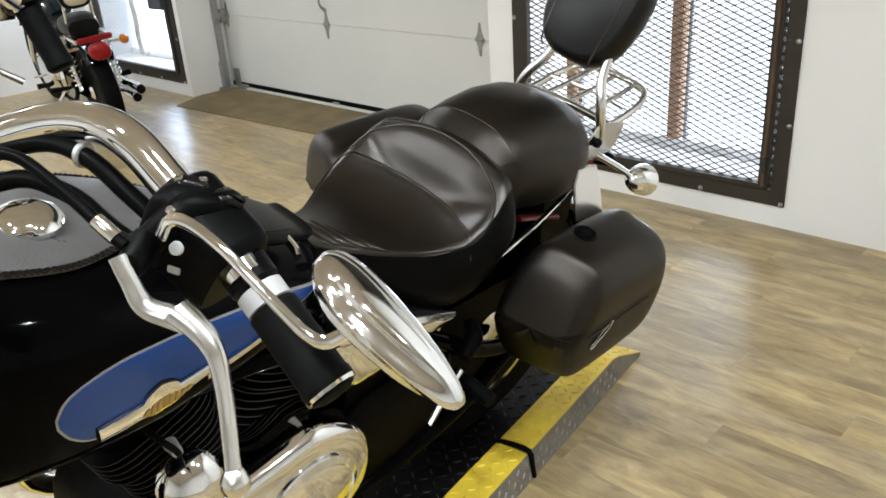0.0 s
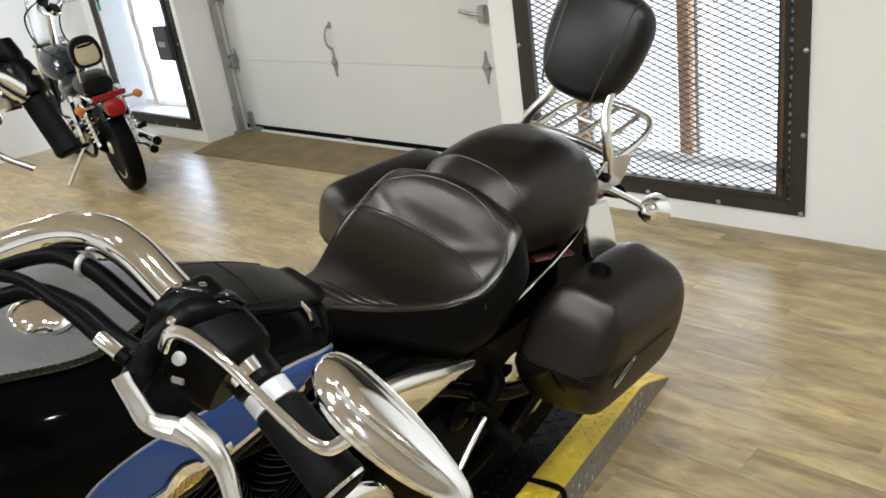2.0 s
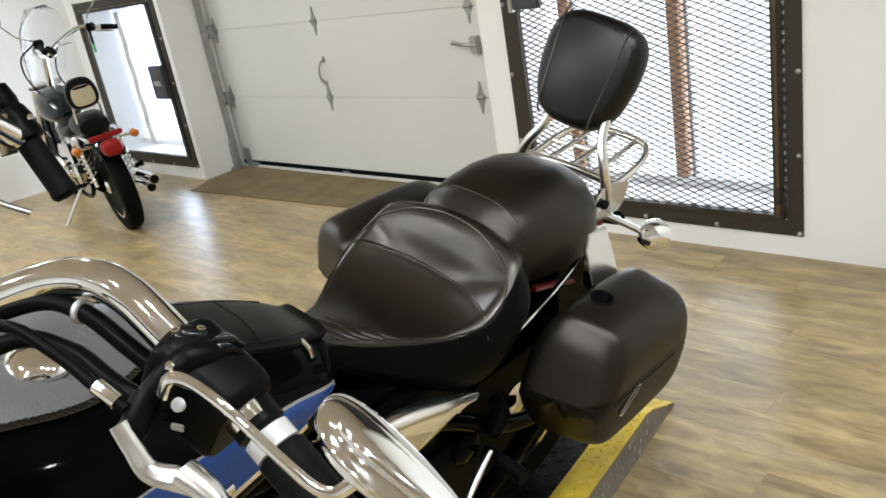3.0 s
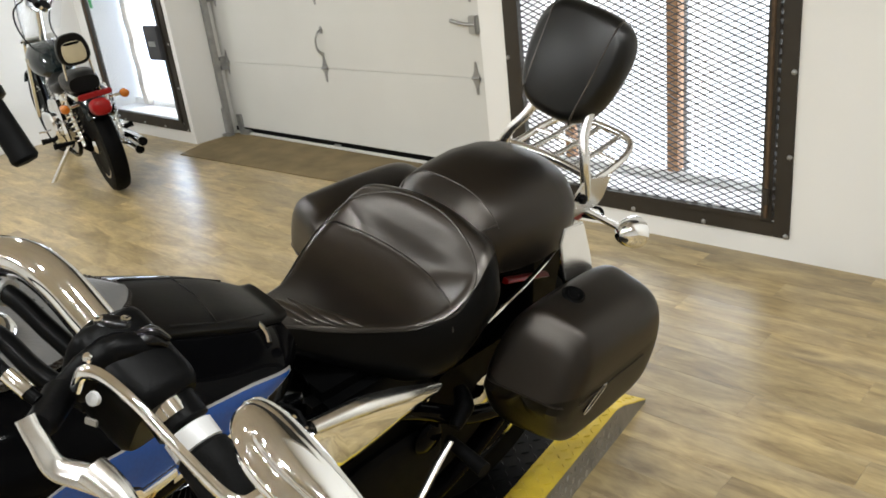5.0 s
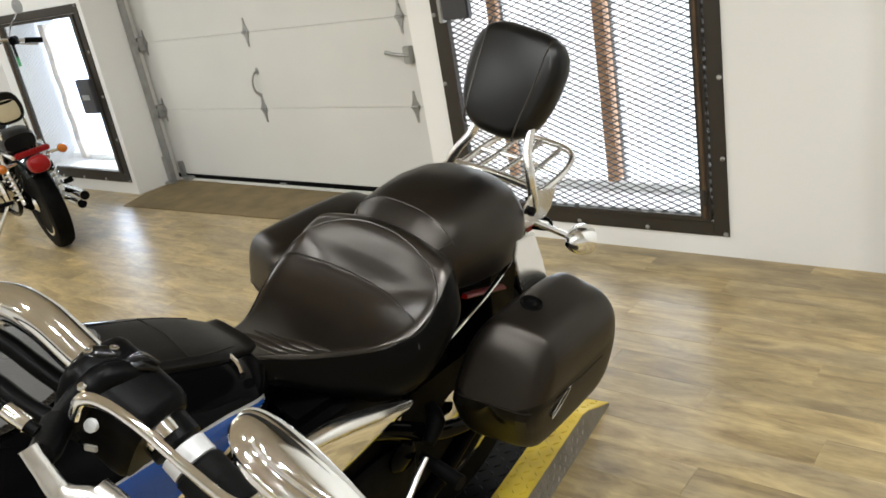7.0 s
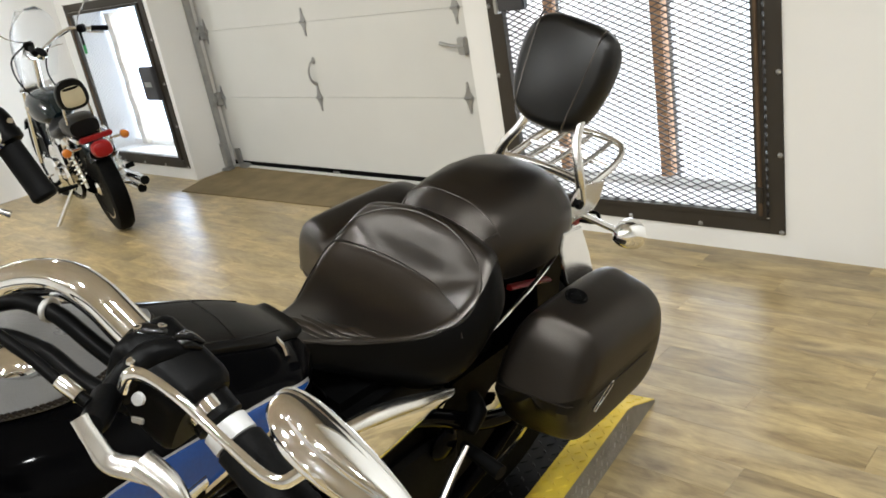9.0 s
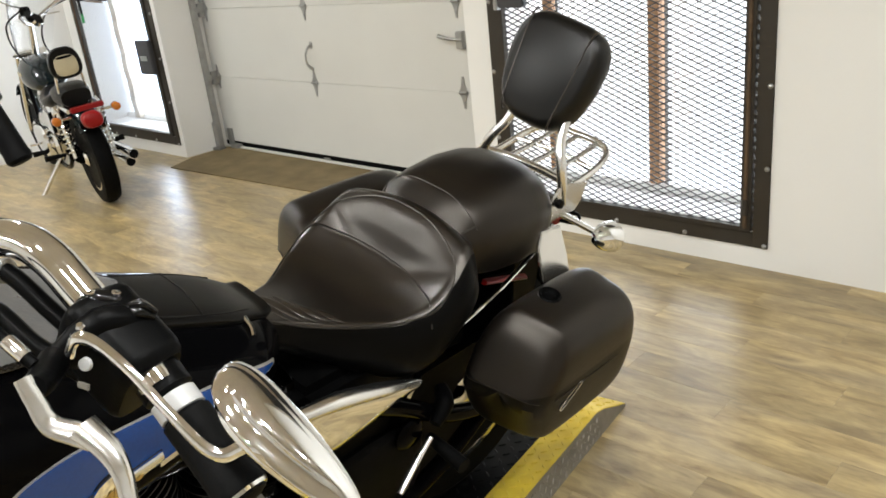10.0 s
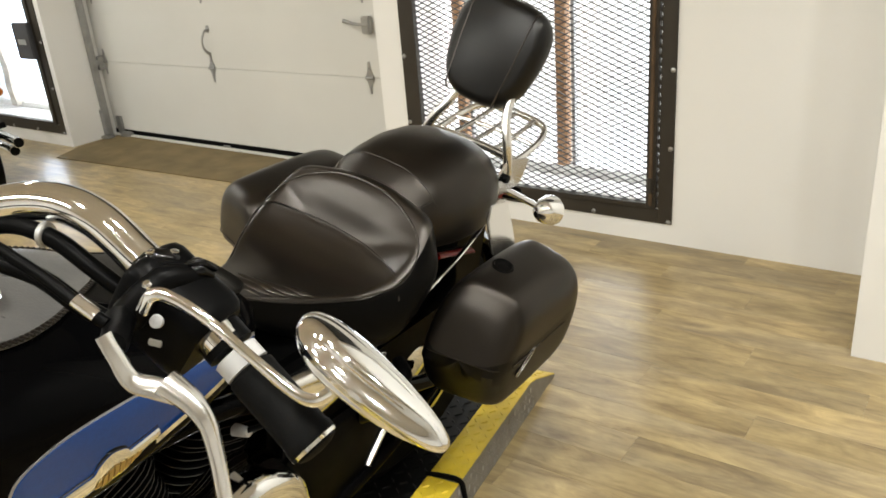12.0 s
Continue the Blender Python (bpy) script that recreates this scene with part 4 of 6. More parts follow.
# backrest pad
rings = []
lean_back = radians(20)
PADM = Matrix.Translation((0.004, 0.482, 1.066)) @ Matrix.Rotation(radians(6), 4, "Y") @ Matrix.Rotation(-lean_back, 4, "X")
for d, k in ((-0.032, 0.80), (-0.029, 0.88), (-0.020, 0.955), (-0.006, 1.0), (0.012, 1.0), (0.024, 0.965), (0.030, 0.90)):
    ring = []
    for x, z in oval(0.003, 0, 0.107 * k, 0.113 * k, 3.2, 40):
        taper = 1 + 0.06 * (z / 0.1) - 0.10 * max(0, -z / 0.1)
        bow = -0.006 * (1 - (x / 0.12) ** 2)
        ring.append(PADM @ Vector((x * taper, d + (bow if d < 0 else 0), z)))
    rings.append(ring)
pad = part("backrest", bm_loft(rings), M_PAD, moto, "black leather backrest pad with two seams")
for s in (1, -1):
    seam = [PADM @ Vector((s * x, y, z)) for x, y, z in ((0.058, -0.022, -0.108), (0.062, -0.0335, -0.088), (0.069, -0.0345, 0.0), (0.073, -0.0335, 0.086), (0.075, -0.022, 0.108))]
    part("seam", bm_tube(seam, 0.0022, 6, 5), M_LEATHER, pad)

# lights at the rear
for s in (1, -1):
    stalk = part("signal_stalk", bm_tube([(s * 0.085, 0.45, 0.790), (s * 0.115, 0.472, 0.776), (s * 0.168, 0.510, 0.748)], [0.008, 0.0075, 0.007], 10, 4), M_CHROME, moto, "chrome turn-signal stalk")
    a = Vector((s * 0.178, 0.518, 0.741))
    part("signal_housing", bm_lathe([(0.001, -0.036), (0.014, -0.030), (0.027, -0.008), (0.034, 0.016), (0.035, 0.026)], along(a, a + Vector((0.03, 0.4, -0.1))), 22), M_CHROME, stalk, "chrome bullet housing")
    part("signal_lens", bm_lathe([(0.0335, 0.024), (0.033, 0.030), (0.025, 0.038), (0.001, 0.042)], along(a, a + Vector((0.03, 0.4, -0.1))), 22), M_WHITE, stalk, "clear turn-signal lens")
part("plate_bracket", bm_tube([(0.05, 0.49, 0.765), (0.10, 0.52, 0.765), (0.115, 0.50, 0.755), (0.07, 0.475, 0.755)], 0.004, 8, 4), M_PLASTIC, moto, "black bracket loop")
part("side_reflector", bm_box(0.06, 0.085, 0.455, 0.50, 0.745, 0.775, 0.004), M_RED, moto, "small red reflector")

# side cover, frame, engine
m = Matrix(((0, 0, 1, 0.150), (1, 0, 0, 0), (0, 1, 0, 0), (0, 0, 0, 1)))
cov = []
outline = [(-0.318, 0.706), (-0.305, 0.714), (-0.22, 0.702), (-0.12, 0.674), (-0.04, 0.642), (-0.016, 0.634), (-0.05, 0.628), (-0.11, 0.622), (-0.17, 0.61), (-0.235, 0.602), (-0.27, 0.607), (-0.30, 0.645), (-0.318, 0.69)]
c = Vector((-0.19, 0.67))
for h, k in ((0.002, 1.0), (0.012, 1.0), (0.020, 0.97), (0.025, 0.88), (0.028, 0.6)):
    cov.append([m @ Vector((c.x + (x - c.x) * k, c.y + (y - c.y) * k, h)) for x, y in outline])
cover = part("side_cover", bm_loft(cov), M_CHROME, moto, "chrome side cover")
part("cover_trim", bm_tube([(0.166, -0.302, 0.722), (0.170, -0.21, 0.708), (0.170, -0.12, 0.678), (0.166, -0.025, 0.640)], [0.013, 0.018, 0.016, 0.006], 12, 5, flat=0.75), M_SATIN, cover, "bright chrome upper edge")
for s in (1, -1):
    part("frame_rail", bm_tube([(s * 0.07, -1.0, 0.84), (s * 0.10, -0.62, 0.73), (s * 0.12, -0.36, 0.70), (s * 0.13, -0.1, 0.60), (s * 0.13, 0.10, 0.46), (s * 0.12, 0.25, 0.385)], 0.019, 12, 5), M_PAINT, moto)
    part("lower_rail", bm_tube([(s * 0.06, -1.0, 0.80), (s * 0.11, -0.93, 0.45), (s * 0.12, -0.80, 0.26), (s * 0.12, -0.30, 0.24), (s * 0.13, 0.05, 0.30), (s * 0.12, 0.25, 0.385)], 0.019, 12, 5), M_PAINT, moto)
part("seat_pan", bm_box(-0.12, 0.12, -0.25, 0.16, 0.60, 0.70, 0.02), M_PLASTIC, moto)
part("battery_box", bm_box(-0.11, 0.11, -0.24, -0.02, 0.40, 0.62, 0.02), M_ENGINE, moto)
crank = Vector((0, -0.44, 0.36))
case = part("crankcase", bm_loft([[(x, crank.y + y, crank.z + z) for y, z in oval(0, 0, 0.21 * k, 0.15 * k, 2.6, 28)] for x, k in ((-0.13, 0.9), (-0.12, 1), (0.12, 1), (0.13, 0.9))]), M_ENGINE, moto, "black engine case")
part("gearbox", bm_loft([[(x, -0.10 + y, 0.38 + z) for y, z in oval(0, 0, 0.15 * k, 0.12 * k, 3, 24)] for x, k in ((-0.11, 0.9), (-0.10, 1), (0.12, 1), (0.13, 0.9))]), M_ENGINE, moto)
for ang in (-22.5, 22.5):
    d = Vector((0, math.sin(radians(ang)), math.cos(radians(ang))))
    M4 = along(crank, crank + d)
    core = part("cylinder", bm_loft([[M4 @ Vector((x, y, h)) for x, y in oval(0, 0, 0.062, 0.062, 2.4, 24)] for h in (0.12, 0.36)]), M_ENGINE, moto, "black finned cylinder")
    for k in range(13):
        h = 0.15 + k * 0.0145
        w = 0.098 if k < 8 else 0.108
        rg = [[M4 @ Vector((x * q, y * q, h + e)) for x, y in oval(0, 0, w, w * 0.92, 4, 28)] for q, e in ((0.985, 0), (1, 0.0012), (1, 0.0034), (0.985, 0.0046))]
        part("fin", bm_loft(rg), M_ENGINE, core)
        bead = [M4 @ Vector((x * 1.001, y * 1.001, h + 0.0023)) for x, y in oval(0, 0, w, w * 0.92, 4, 28)]
        part("fin_edge", bm_tube(bead + bead[:1], 0.0008, 5, 1), M_FINS, core, "machined bright fin edge")
    head = [[M4 @ Vector((x, y, h)) for x, y in oval(0, 0, 0.092 * k, 0.088 * k, 3.4, 28)] for h, k in ((0.34, 1.0), (0.372, 1.0), (0.392, 0.92), (0.402, 0.7))]
    part("rocker_cover", bm_loft(head), M_CHROME if ang > 0 else M_CHROME, moto, "chrome rocker cover")
    side = Vector((0.11, 0, 0))
    part("spark_plug", bm_tube([crank + d * 0.29 + side, crank + d * 0.30 + side * 1.25], [0.011, 0.008], 10, 1), M_WHITE, core, "white spark-plug body")
    part("plug_lead", bm_tube([crank + d * 0.30 + side * 1.2, crank + d * 0.34 + side * 1.5, crank + d * 0.38 + side * 0.9, (0.04, -0.44, 0.74)], 0.005, 8, 5), M_BLACK, moto)
horn = part("horn_cover", bm_lathe([(0.014, 0), (0.034, 0.006), (0.038, 0.02), (0.030, 0.034), (0.012, 0.042), (0.001, 0.043)], along((0.145, -0.545, 0.575), (0.27, -0.60, 0.66)) @ Matrix.Diagonal((1.25, 1.45, 1.1, 1)), 26), M_CHROME, moto, "domed chrome horn cover")
part("horn_stalk", bm_tube([(0.04, -0.47, 0.52), (0.10, -0.51, 0.55), (0.145, -0.545, 0.575)], 0.010, 10, 4), M_CHROME, horn)


def stadium(y0, r0, y1, r1, z0, z1, n=14):
    out = []
    for k in range(n + 1):
        a = radians(90 + 180 * k / n)
        out.append((y0 + r0 * math.cos(a), z0 + r0 * math.sin(a)))
    for k in range(n + 1):
        a = radians(-90 + 180 * k / n)
        out.append((y1 + r1 * math.cos(a), z1 + r1 * math.sin(a)))
    return out


prim = []
for x, g in ((0.10, 0.0), (0.175, 0.0), (0.188, 0.006), (0.196, 0.02), (0.198, 0.05)):
    prim.append([(x, y, z) for y, z in stadium(-0.66, 0.120 - g, -0.36, 0.140 - g, 0.40, 0.432)])
primary = part("primary_cover", bm_loft(prim), M_CHROME, moto, "polished chrome primary cover")
part("derby_cover", bm_lathe([(0.088, 0), (0.090, 0.006), (0.080, 0.012), (0.076, 0.010), (0.070, 0.014), (0.001, 0.018)], along((0.198, -0.36, 0.432), (0.3, -0.36, 0.432)), 32), M_CHROME, primary, "round chrome derby cover")
part("cover_ring", bm_lathe([(0.070, 0.010), (0.072, 0.013), (0.064, 0.015), (0.062, 0.012)], along((0.200, -0.66, 0.40), (0.3, -0.66, 0.40)), 32), M_PLASTIC, primary)
for k in range(9):
    a = radians(20 + 40 * k)
    part("cover_bolt", bm_lathe([(0.007, 0), (0.007, 0.006), (0.001, 0.007)], along((0.190, -0.36 + 0.108 * math.cos(a), 0.432 + 0.108 * math.sin(a)), (0.3, -0.36 + 0.108 * math.cos(a), 0.432 + 0.108 * math.sin(a))), 8), M_CHROME, primary)
part("shift_linkage", bm_tube([(0.20, -0.02, 0.525), (0.205, -0.06, 0.495), (0.215, -0.11, 0.455)], [0.0055, 0.0075, 0.0065], 10, 4, flat=0.6), M_SATIN, moto, "polished heel-shift lever")
part("passenger_footpeg", bm_tube([(0.13, 0.06, 0.42), (0.17, 0.05, 0.43), (0.235, 0.045, 0.43)], [0.012, 0.014, 0.016], 12, 3), M_BLACK, moto, "black rubber passenger footpeg")
part("peg_mount", bm_tube([(0.12, 0.09, 0.53), (0.15, 0.07, 0.52), (0.165, 0.03, 0.50)], [0.014, 0.020, 0.012], 12, 4), M_ENGINE, moto, "dark cast footpeg mount")
part("swingarm_cover", bm_lathe([(0.034, 0), (0.036, 0.008), (0.026, 0.016), (0.001, 0.018)], along((0.13, -0.01, 0.48), (0.25, -0.01, 0.48)), 20), M_PAINT, moto)
board = part("floorboard", bm_loft([[(x, -0.62 + y, z) for x, y in oval(0.30, 0, 0.055, 0.15, 3.5, 28)] for z in (0.252, 0.266)]), M_BLACK, moto, "black rubber floorboard")
part("floorboard_bracket", bm_tube([(0.12, -0.62, 0.28), (0.20, -0.62, 0.27), (0.27, -0.62, 0.258)], 0.012, 10, 2), M_PAINT, board)
part("side_stand", bm_tube([(0.10, -0.55, 0.22), (0.16, -0.57, 0.16), (0.225, -0.60, 0.125), (0.26, -0.62, 0.128)], [0.014, 0.012, 0.011, 0.014], 10, 4), M_CHROME, moto, "chrome side stand, folded out")
for k, (z0, y1) in enumerate(((0.30, 0.40), (0.24, 0.44))):
    part("exhaust_pipe", bm_tube([(-0.08, -0.62 + 0.3 * k, 0.52), (-0.16, -0.68 + 0.3 * k, 0.44), (-0.19, -0.55 + 0.3 * k, z0), (-0.20, 0.0, z0), (-0.21, 0.25, z0), (-0.21, y1, z0)], [0.022, 0.022, 0.024, 0.03, 0.04, 0.04], 14, 5), M_CHROME, moto, "chrome exhaust pipe")


# wheels
def wheel(c, radius, width, name):
    w = part(name, bm_lathe([(radius - 0.105, -width * 0.40), (radius - 0.05, -width * 0.52), (radius - 0.012, -width * 0.40), (radius, -width * 0.16), (radius, width * 0.16), (radius - 0.012, width * 0.40), (radius - 0.05, width * 0.52), (radius - 0.105, width * 0.40)], along((0, c[0], c[1]), (1, c[0], c[1])), 48), M_BLACK, moto, "black tyre on a chrome spoked wheel")
    part("rim", bm_lathe([(radius - 0.110, -width * 0.42), (radius - 0.095, -width * 0.42), (radius - 0.10, 0), (radius - 0.095, width * 0.42), (radius - 0.110, width * 0.42), (radius - 0.125, 0)], along((0, c[0], c[1]), (1, c[0], c[1])), 40), M_CHROME, w)
    part("hub", bm_lathe([(0.03, -0.07), (0.05, -0.06), (0.04, 0), (0.05, 0.06), (0.03, 0.07)], along((0, c[0], c[1]), (1, c[0], c[1])), 20), M_CHROME, w)
    for k in range(24):
        a = 2 * math.pi * k / 24
        s = 0.05 if k % 2 else -0.05
        part("spoke", bm_tube([(s, c[0] + 0.045 * math.cos(a + 0.4), c[1] + 0.045 * math.sin(a + 0.4)), (0, c[0] + (radius - 0.118) * math.cos(a), c[1] + (radius - 0.118) * math.sin(a))], 0.0022, 5, 1), M_CHROME, w)
    return w


wheel(AXR, RW, 0.15, "rear_wheel")
wheel(AXF, RW, 0.13, "front_wheel")
for s in (1, -1):
    fork = part("fork_leg", bm_tube([(s * 0.105, AXF[0], AXF[1]), (s * 0.105, -1.20, 0.72), (s * 0.105, -1.06, 0.99)], [0.030, 0.030, 0.024], 14, 3), M_CHROME, moto, "chrome covered fork leg")
rings = []
for k in range(15):
    a = radians(10 + 150 * k / 14)
    ring = [(0.075 * f, AXF[0] + (RW + 0.045 - 0.035 * f * f) * math.cos(a), AXF[1] + (RW + 0.045 - 0.035 * f * f) * math.sin(a)) for f in (-1, -0.6, -0.2, 0.2, 0.6, 1)]
    rings.append(ring + [(0.93 * x, AXF[0] + (y - AXF[0]) * 0.975, AXF[1] + (z - AXF[1]) * 0.975) for x, y, z in ring[::-1]])
part("front_fender", bm_loft(rings), M_PAINT, moto, "gloss black front fender")
part("headlight", bm_lathe([(0.02, 0.09), (0.06, 0.07), (0.085, 0.0), (0.09, -0.05), (0.085, -0.07), (0.001, -0.078)], along((0, -1.22, 0.86), (0, -1.1, 0.89)), 30), M_CHROME, moto, "chrome headlight")
part("triple_clamp", bm_box(-0.13, 0.13, -1.10, -1.0, 0.96, 1.0, 0.012), M_CHROME, moto)

# handlebar and its controls
BAR = [(0.445, -0.640, 1.160), (0.405, -0.645, 1.185), (0.366, -0.651, 1.205), (0.321, -0.657, 1.225), (0.276, -0.666, 1.2265), (0.227, -0.690, 1.211), (0.175, -0.735, 1.175), (0.12, -0.83, 1.108), (0.06, -0.94, 1.045), (0.0, -0.97, 1.035), (-0.07, -0.94, 1.04), (-0.15, -0.83, 1.09), (-0.25, -0.70, 1.135), (-0.31, -0.60, 1.17), (-0.335, -0.53, 1.155), (-0.335, -0.485, 1.115)]
bar = part("handlebar", bm_tube(BAR, 0.0165, 16, 6), M_CHROME, moto, "thick chrome pulled-back handlebar")
part("riser", bm_tube([(0.0, -1.04, 0.97), (0.0, -0.98, 1.035)], [0.03, 0.024], 14, 1), M_CHROME, bar)
ga, gb = Vector((0.452, -0.634, 1.150)), Vector((0.540, -0.628, 1.100))
part("grip", bm_lathe([(0.0165, 0.016), (0.0205, 0.020), (0.0208, 0.086), (0.022, 0.088), (0.022, 0.094), (0.015, 0.096), (0.001, 0.097)], along(ga, gb), 24), M_BLACK, bar, "black rubber grip")
part("grip_cap", bm_lathe([(0.0195, 0.093), (0.0222, 0.095), (0.0215, 0.098), (0.019, 0.0985)], along(ga, gb), 24), M_CHROME, bar, "chrome grip end ring")
part("grip_end", bm_lathe([(0.0192, 0.096), (0.0185, 0.100), (0.012, 0.103), (0.001, 0.104)], along(ga, gb), 24), M_BLACK, bar, "black rubber grip end")
part("grip_collar", bm_lathe([(0.0165, -0.072), (0.0205, -0.070), (0.0205, -0.004), (0.0165, -0.003)], along(ga, gb), 24), M_PLASTIC, bar, "black collar inboard of the grip")
part("grip_sleeve", bm_lathe([(0.0175, 0.0), (0.0192, 0.001), (0.0192, 0.016), (0.0175, 0.017)], along(ga, gb), 24), M_WHITE, bar, "pale sleeve with a small plate")
ra, rb = Vector((-0.339, -0.476, 1.108)), Vector((-0.282, -0.460, 1.029))
part("grip", bm_lathe([(0.014, 0.0), (0.0185, 0.004), (0.0190, 0.084), (0.0200, 0.086), (0.0200, 0.094), (0.016, 0.099), (0.001, 0.101)], along(ra, rb), 24), M_BLACK, bar, "black rubber throttle grip")
throttle = part("throttle_housing", bm_lathe([(0.017, -0.085), (0.022, -0.083), (0.024, -0.060), (0.022, -0.050), (0.025, -0.046), (0.028, -0.030), (0.026, -0.014), (0.028, -0.010), (0.027, 0.002), (0.019, 0.006)], along(ra, rb), 20), M_PLASTIC, bar, "black throttle housing")
for y, z in ((-0.500, 1.150), (-0.465, 1.140)):
    part("housing_screw", bm_lathe([(0.005, 0), (0.005, 0.003), (0.001, 0.004)], along((-0.335, y, z), (-0.30, y, z + 0.05)), 10), M_CHROME, throttle)
res = []
for h, k in ((-0.024, 0.86), (-0.020, 1.0), (0.014, 1.0), (0.019, 0.92), (0.021, 0.7)):
    res.append([Vector((-0.385 + x * k, -0.555 + y * k, 1.125 + h)) for x, y in oval(0, 0, 0.026, 0.023, 3.4, 24)])
part("brake_reservoir", bm_loft(res), M_PLASTIC, bar, "black brake reservoir")
part("bar_sleeve", bm_tube([(-0.22, -0.742, 1.123), (-0.25, -0.70, 1.135), (-0.31, -0.60, 1.17), (-0.335, -0.53, 1.155)], 0.0195, 14, 5), M_PLASTIC, bar, "black sleeve over the bar end")
part("reservoir_lid", bm_box(-0.402, -0.358, -0.515, -0.478, 1.082, 1.112, 0.006), M_SATIN, bar, "scuffed bright reservoir lid")
part("brake_line", bm_tube([(-0.376, -0.50, 1.12), (-0.36, -0.53, 1.165), (-0.31, -0.60, 1.19), (-0.20, -0.75, 1.12), (-0.10, -0.92, 0.98)], 0.006, 8, 4), M_HOSE, bar, "black brake line")
part("lever_pivot", bm_lathe([(0.010, -0.010), (0.012, 0), (0.010, 0.010), (0.001, 0.012)], along((-0.352, -0.53, 1.085), (-0.352, -0.53, 1.2)), 16), M_SATIN, bar, "worn bright lever pivot")
part("throttle_cable", bm_tube([(-0.33, -0.50, 1.17), (-0.30, -0.56, 1.19), (-0.22, -0.70, 1.17), (-0.12, -0.86, 1.06)], 0.006, 8, 4), M_HOSE, bar, "black throttle cable")
part("brake_lever", bm_tube([(-0.36, -0.545, 1.095), (-0.352, -0.56, 1.065), (-0.337, -0.54, 1.03), (-0.318, -0.505, 1.005)], [0.007, 0.006, 0.005, 0.006], 10, 4), M_SATIN, bar, "polished brake lever")

HM = along((0.382, -0.652, 1.172), (0.452, -0.640, 1.136))
hous = []
for h, k in ((-0.026, 0.85), (-0.022, 0.96), (-0.016, 1.0), (0.040, 1.0), (0.048, 0.96), (0.053, 0.85)):
    hous.append([HM @ Vector((x * k, y * k, h)) for x, y in oval(0.004, 0.004, 0.031, 0.040, 4.0, 32)])
switch = part("switch_housing", bm_loft(hous), M_PLASTIC, bar, "black switch housing")
for x, y, h, r in ((0.030, -0.028, 0.012, 0.008), (0.036, -0.006, 0.020, 0.007), (0.034, 0.016, 0.005, 0.009)):
    a = HM @ Vector((x, y, h))
    part("switch_button", bm_lathe([(r, 0), (r, 0.004), (r * 0.7, 0.006), (0.001, 0.0065)], along(a, a + (a - HM @ Vector((0, 0, h)))), 14), M_PLASTIC, switch)
a = Vector((0.423, -0.683, 1.192))
part("button_mark", bm_lathe([(0.0055, 0), (0.005, 0.003), (0.001, 0.004)], along(a, a + Vector((0.4, -0.8, 0.35))), 14), M_WHITE, switch, "white switch mark")
part("clamp_half", bm_tube([(0.39, -0.685, 1.180), (0.40, -0.66, 1.205), (0.405, -0.63, 1.198)], [0.014, 0.013, 0.011], 12, 4), M_PLASTIC, switch)
part("clamp_bolt", bm_lathe([(0.0036, -0.003), (0.004, 0.002), (0.0026, 0.004), (0.0006, 0.0045)], along((0.402, -0.674, 1.209), (0.40, -0.70, 1.30)), 10), M_CHROME, switch)
clamp = part("bar_clamp", bm_tube([(0.374, -0.664, 1.208), (0.380, -0.652, 1.214), (0.387, -0.640, 1.211), (0.392, -0.631, 1.203)], [0.006, 0.0095, 0.009, 0.006], 14, 4, flat=0.8), M_GLOSS, switch, "gloss black bar clamp")
for p, q in (((0.380, -0.654, 1.2195), (0.372, -0.660, 1.30)), ((0.388, -0.638, 1.2165), (0.395, -0.62, 1.30))):
    part("clamp_screw", bm_lathe([(0.0036, -0.004), (0.004, 0.0), (0.0037, 0.0022), (0.0020, 0.0026), (0.0016, 0.0008), (0.0005, 0.0008)], along(p, q), 10), M_CHROME, clamp)
rocker = part("signal_switch", bm_tube([(0.398, -0.640, 1.206), (0.405, -0.629, 1.207), (0.411, -0.620, 1.200)], [0.007, 0.0110, 0.007], 14, 4, flat=0.7), M_GLOSS, switch, "gloss black rocker switch")
part("switch_ridge", bm_tube([(0.404, -0.638, 1.2135), (0.410, -0.628, 1.2135), (0.416, -0.620, 1.206)], [0.002, 0.0034, 0.002], 8, 3), M_GLOSS, rocker)
part("switch_plate", bm_box(-0.0055, 0.0055, -0.0028, 0.0028, 0, 0.002, 0.0009), M_PLATE, switch, "small grey switch plate").matrix_local = along((0.4285, -0.6895, 1.1785), (0.47, -0.78, 1.215))
part("lever_bracket", bm_tube([(0.395, -0.695, 1.185), (0.418, -0.715, 1.190), (0.427, -0.724, 1.194)], [0.012, 0.011, 0.010], 10, 3), M_PLASTIC, bar, "black clutch-lever bracket")
lever = part("clutch_lever", bm_tube([(0.424, -0.728, 1.204), (0.436, -0.727, 1.190), (0.448, -0.724, 1.174), (0.462, -0.712, 1.168), (0.480, -0.702, 1.164)], [0.0068, 0.0070, 0.0082, 0.0095, 0.0085], 10, 5, flat=0.5), M_SATIN, bar, "polished alloy clutch lever")
part("lever_blade", bm_tube([(0.462, -0.708, 1.172), (0.482, -0.702, 1.162), (0.498, -0.701, 1.150), (0.510, -0.704, 1.132), (0.523, -0.710, 1.113), (0.537, -0.717, 1.095), (0.546, -0.721, 1.082)], [0.012, 0.010, 0.0078, 0.007, 0.0065, 0.0062, 0.007], 12, 5, flat=0.7), M_SATIN, lever)
part("lever_ball", bm_lathe([(0.001, -0.011), (0.007, -0.009), (0.0105, -0.002), (0.0105, 0.003), (0.007, 0.009), (0.001, 0.011)], along((0.547, -0.7215, 1.080), (0.56, -0.728, 1.06)), 16), M_SATIN, lever)

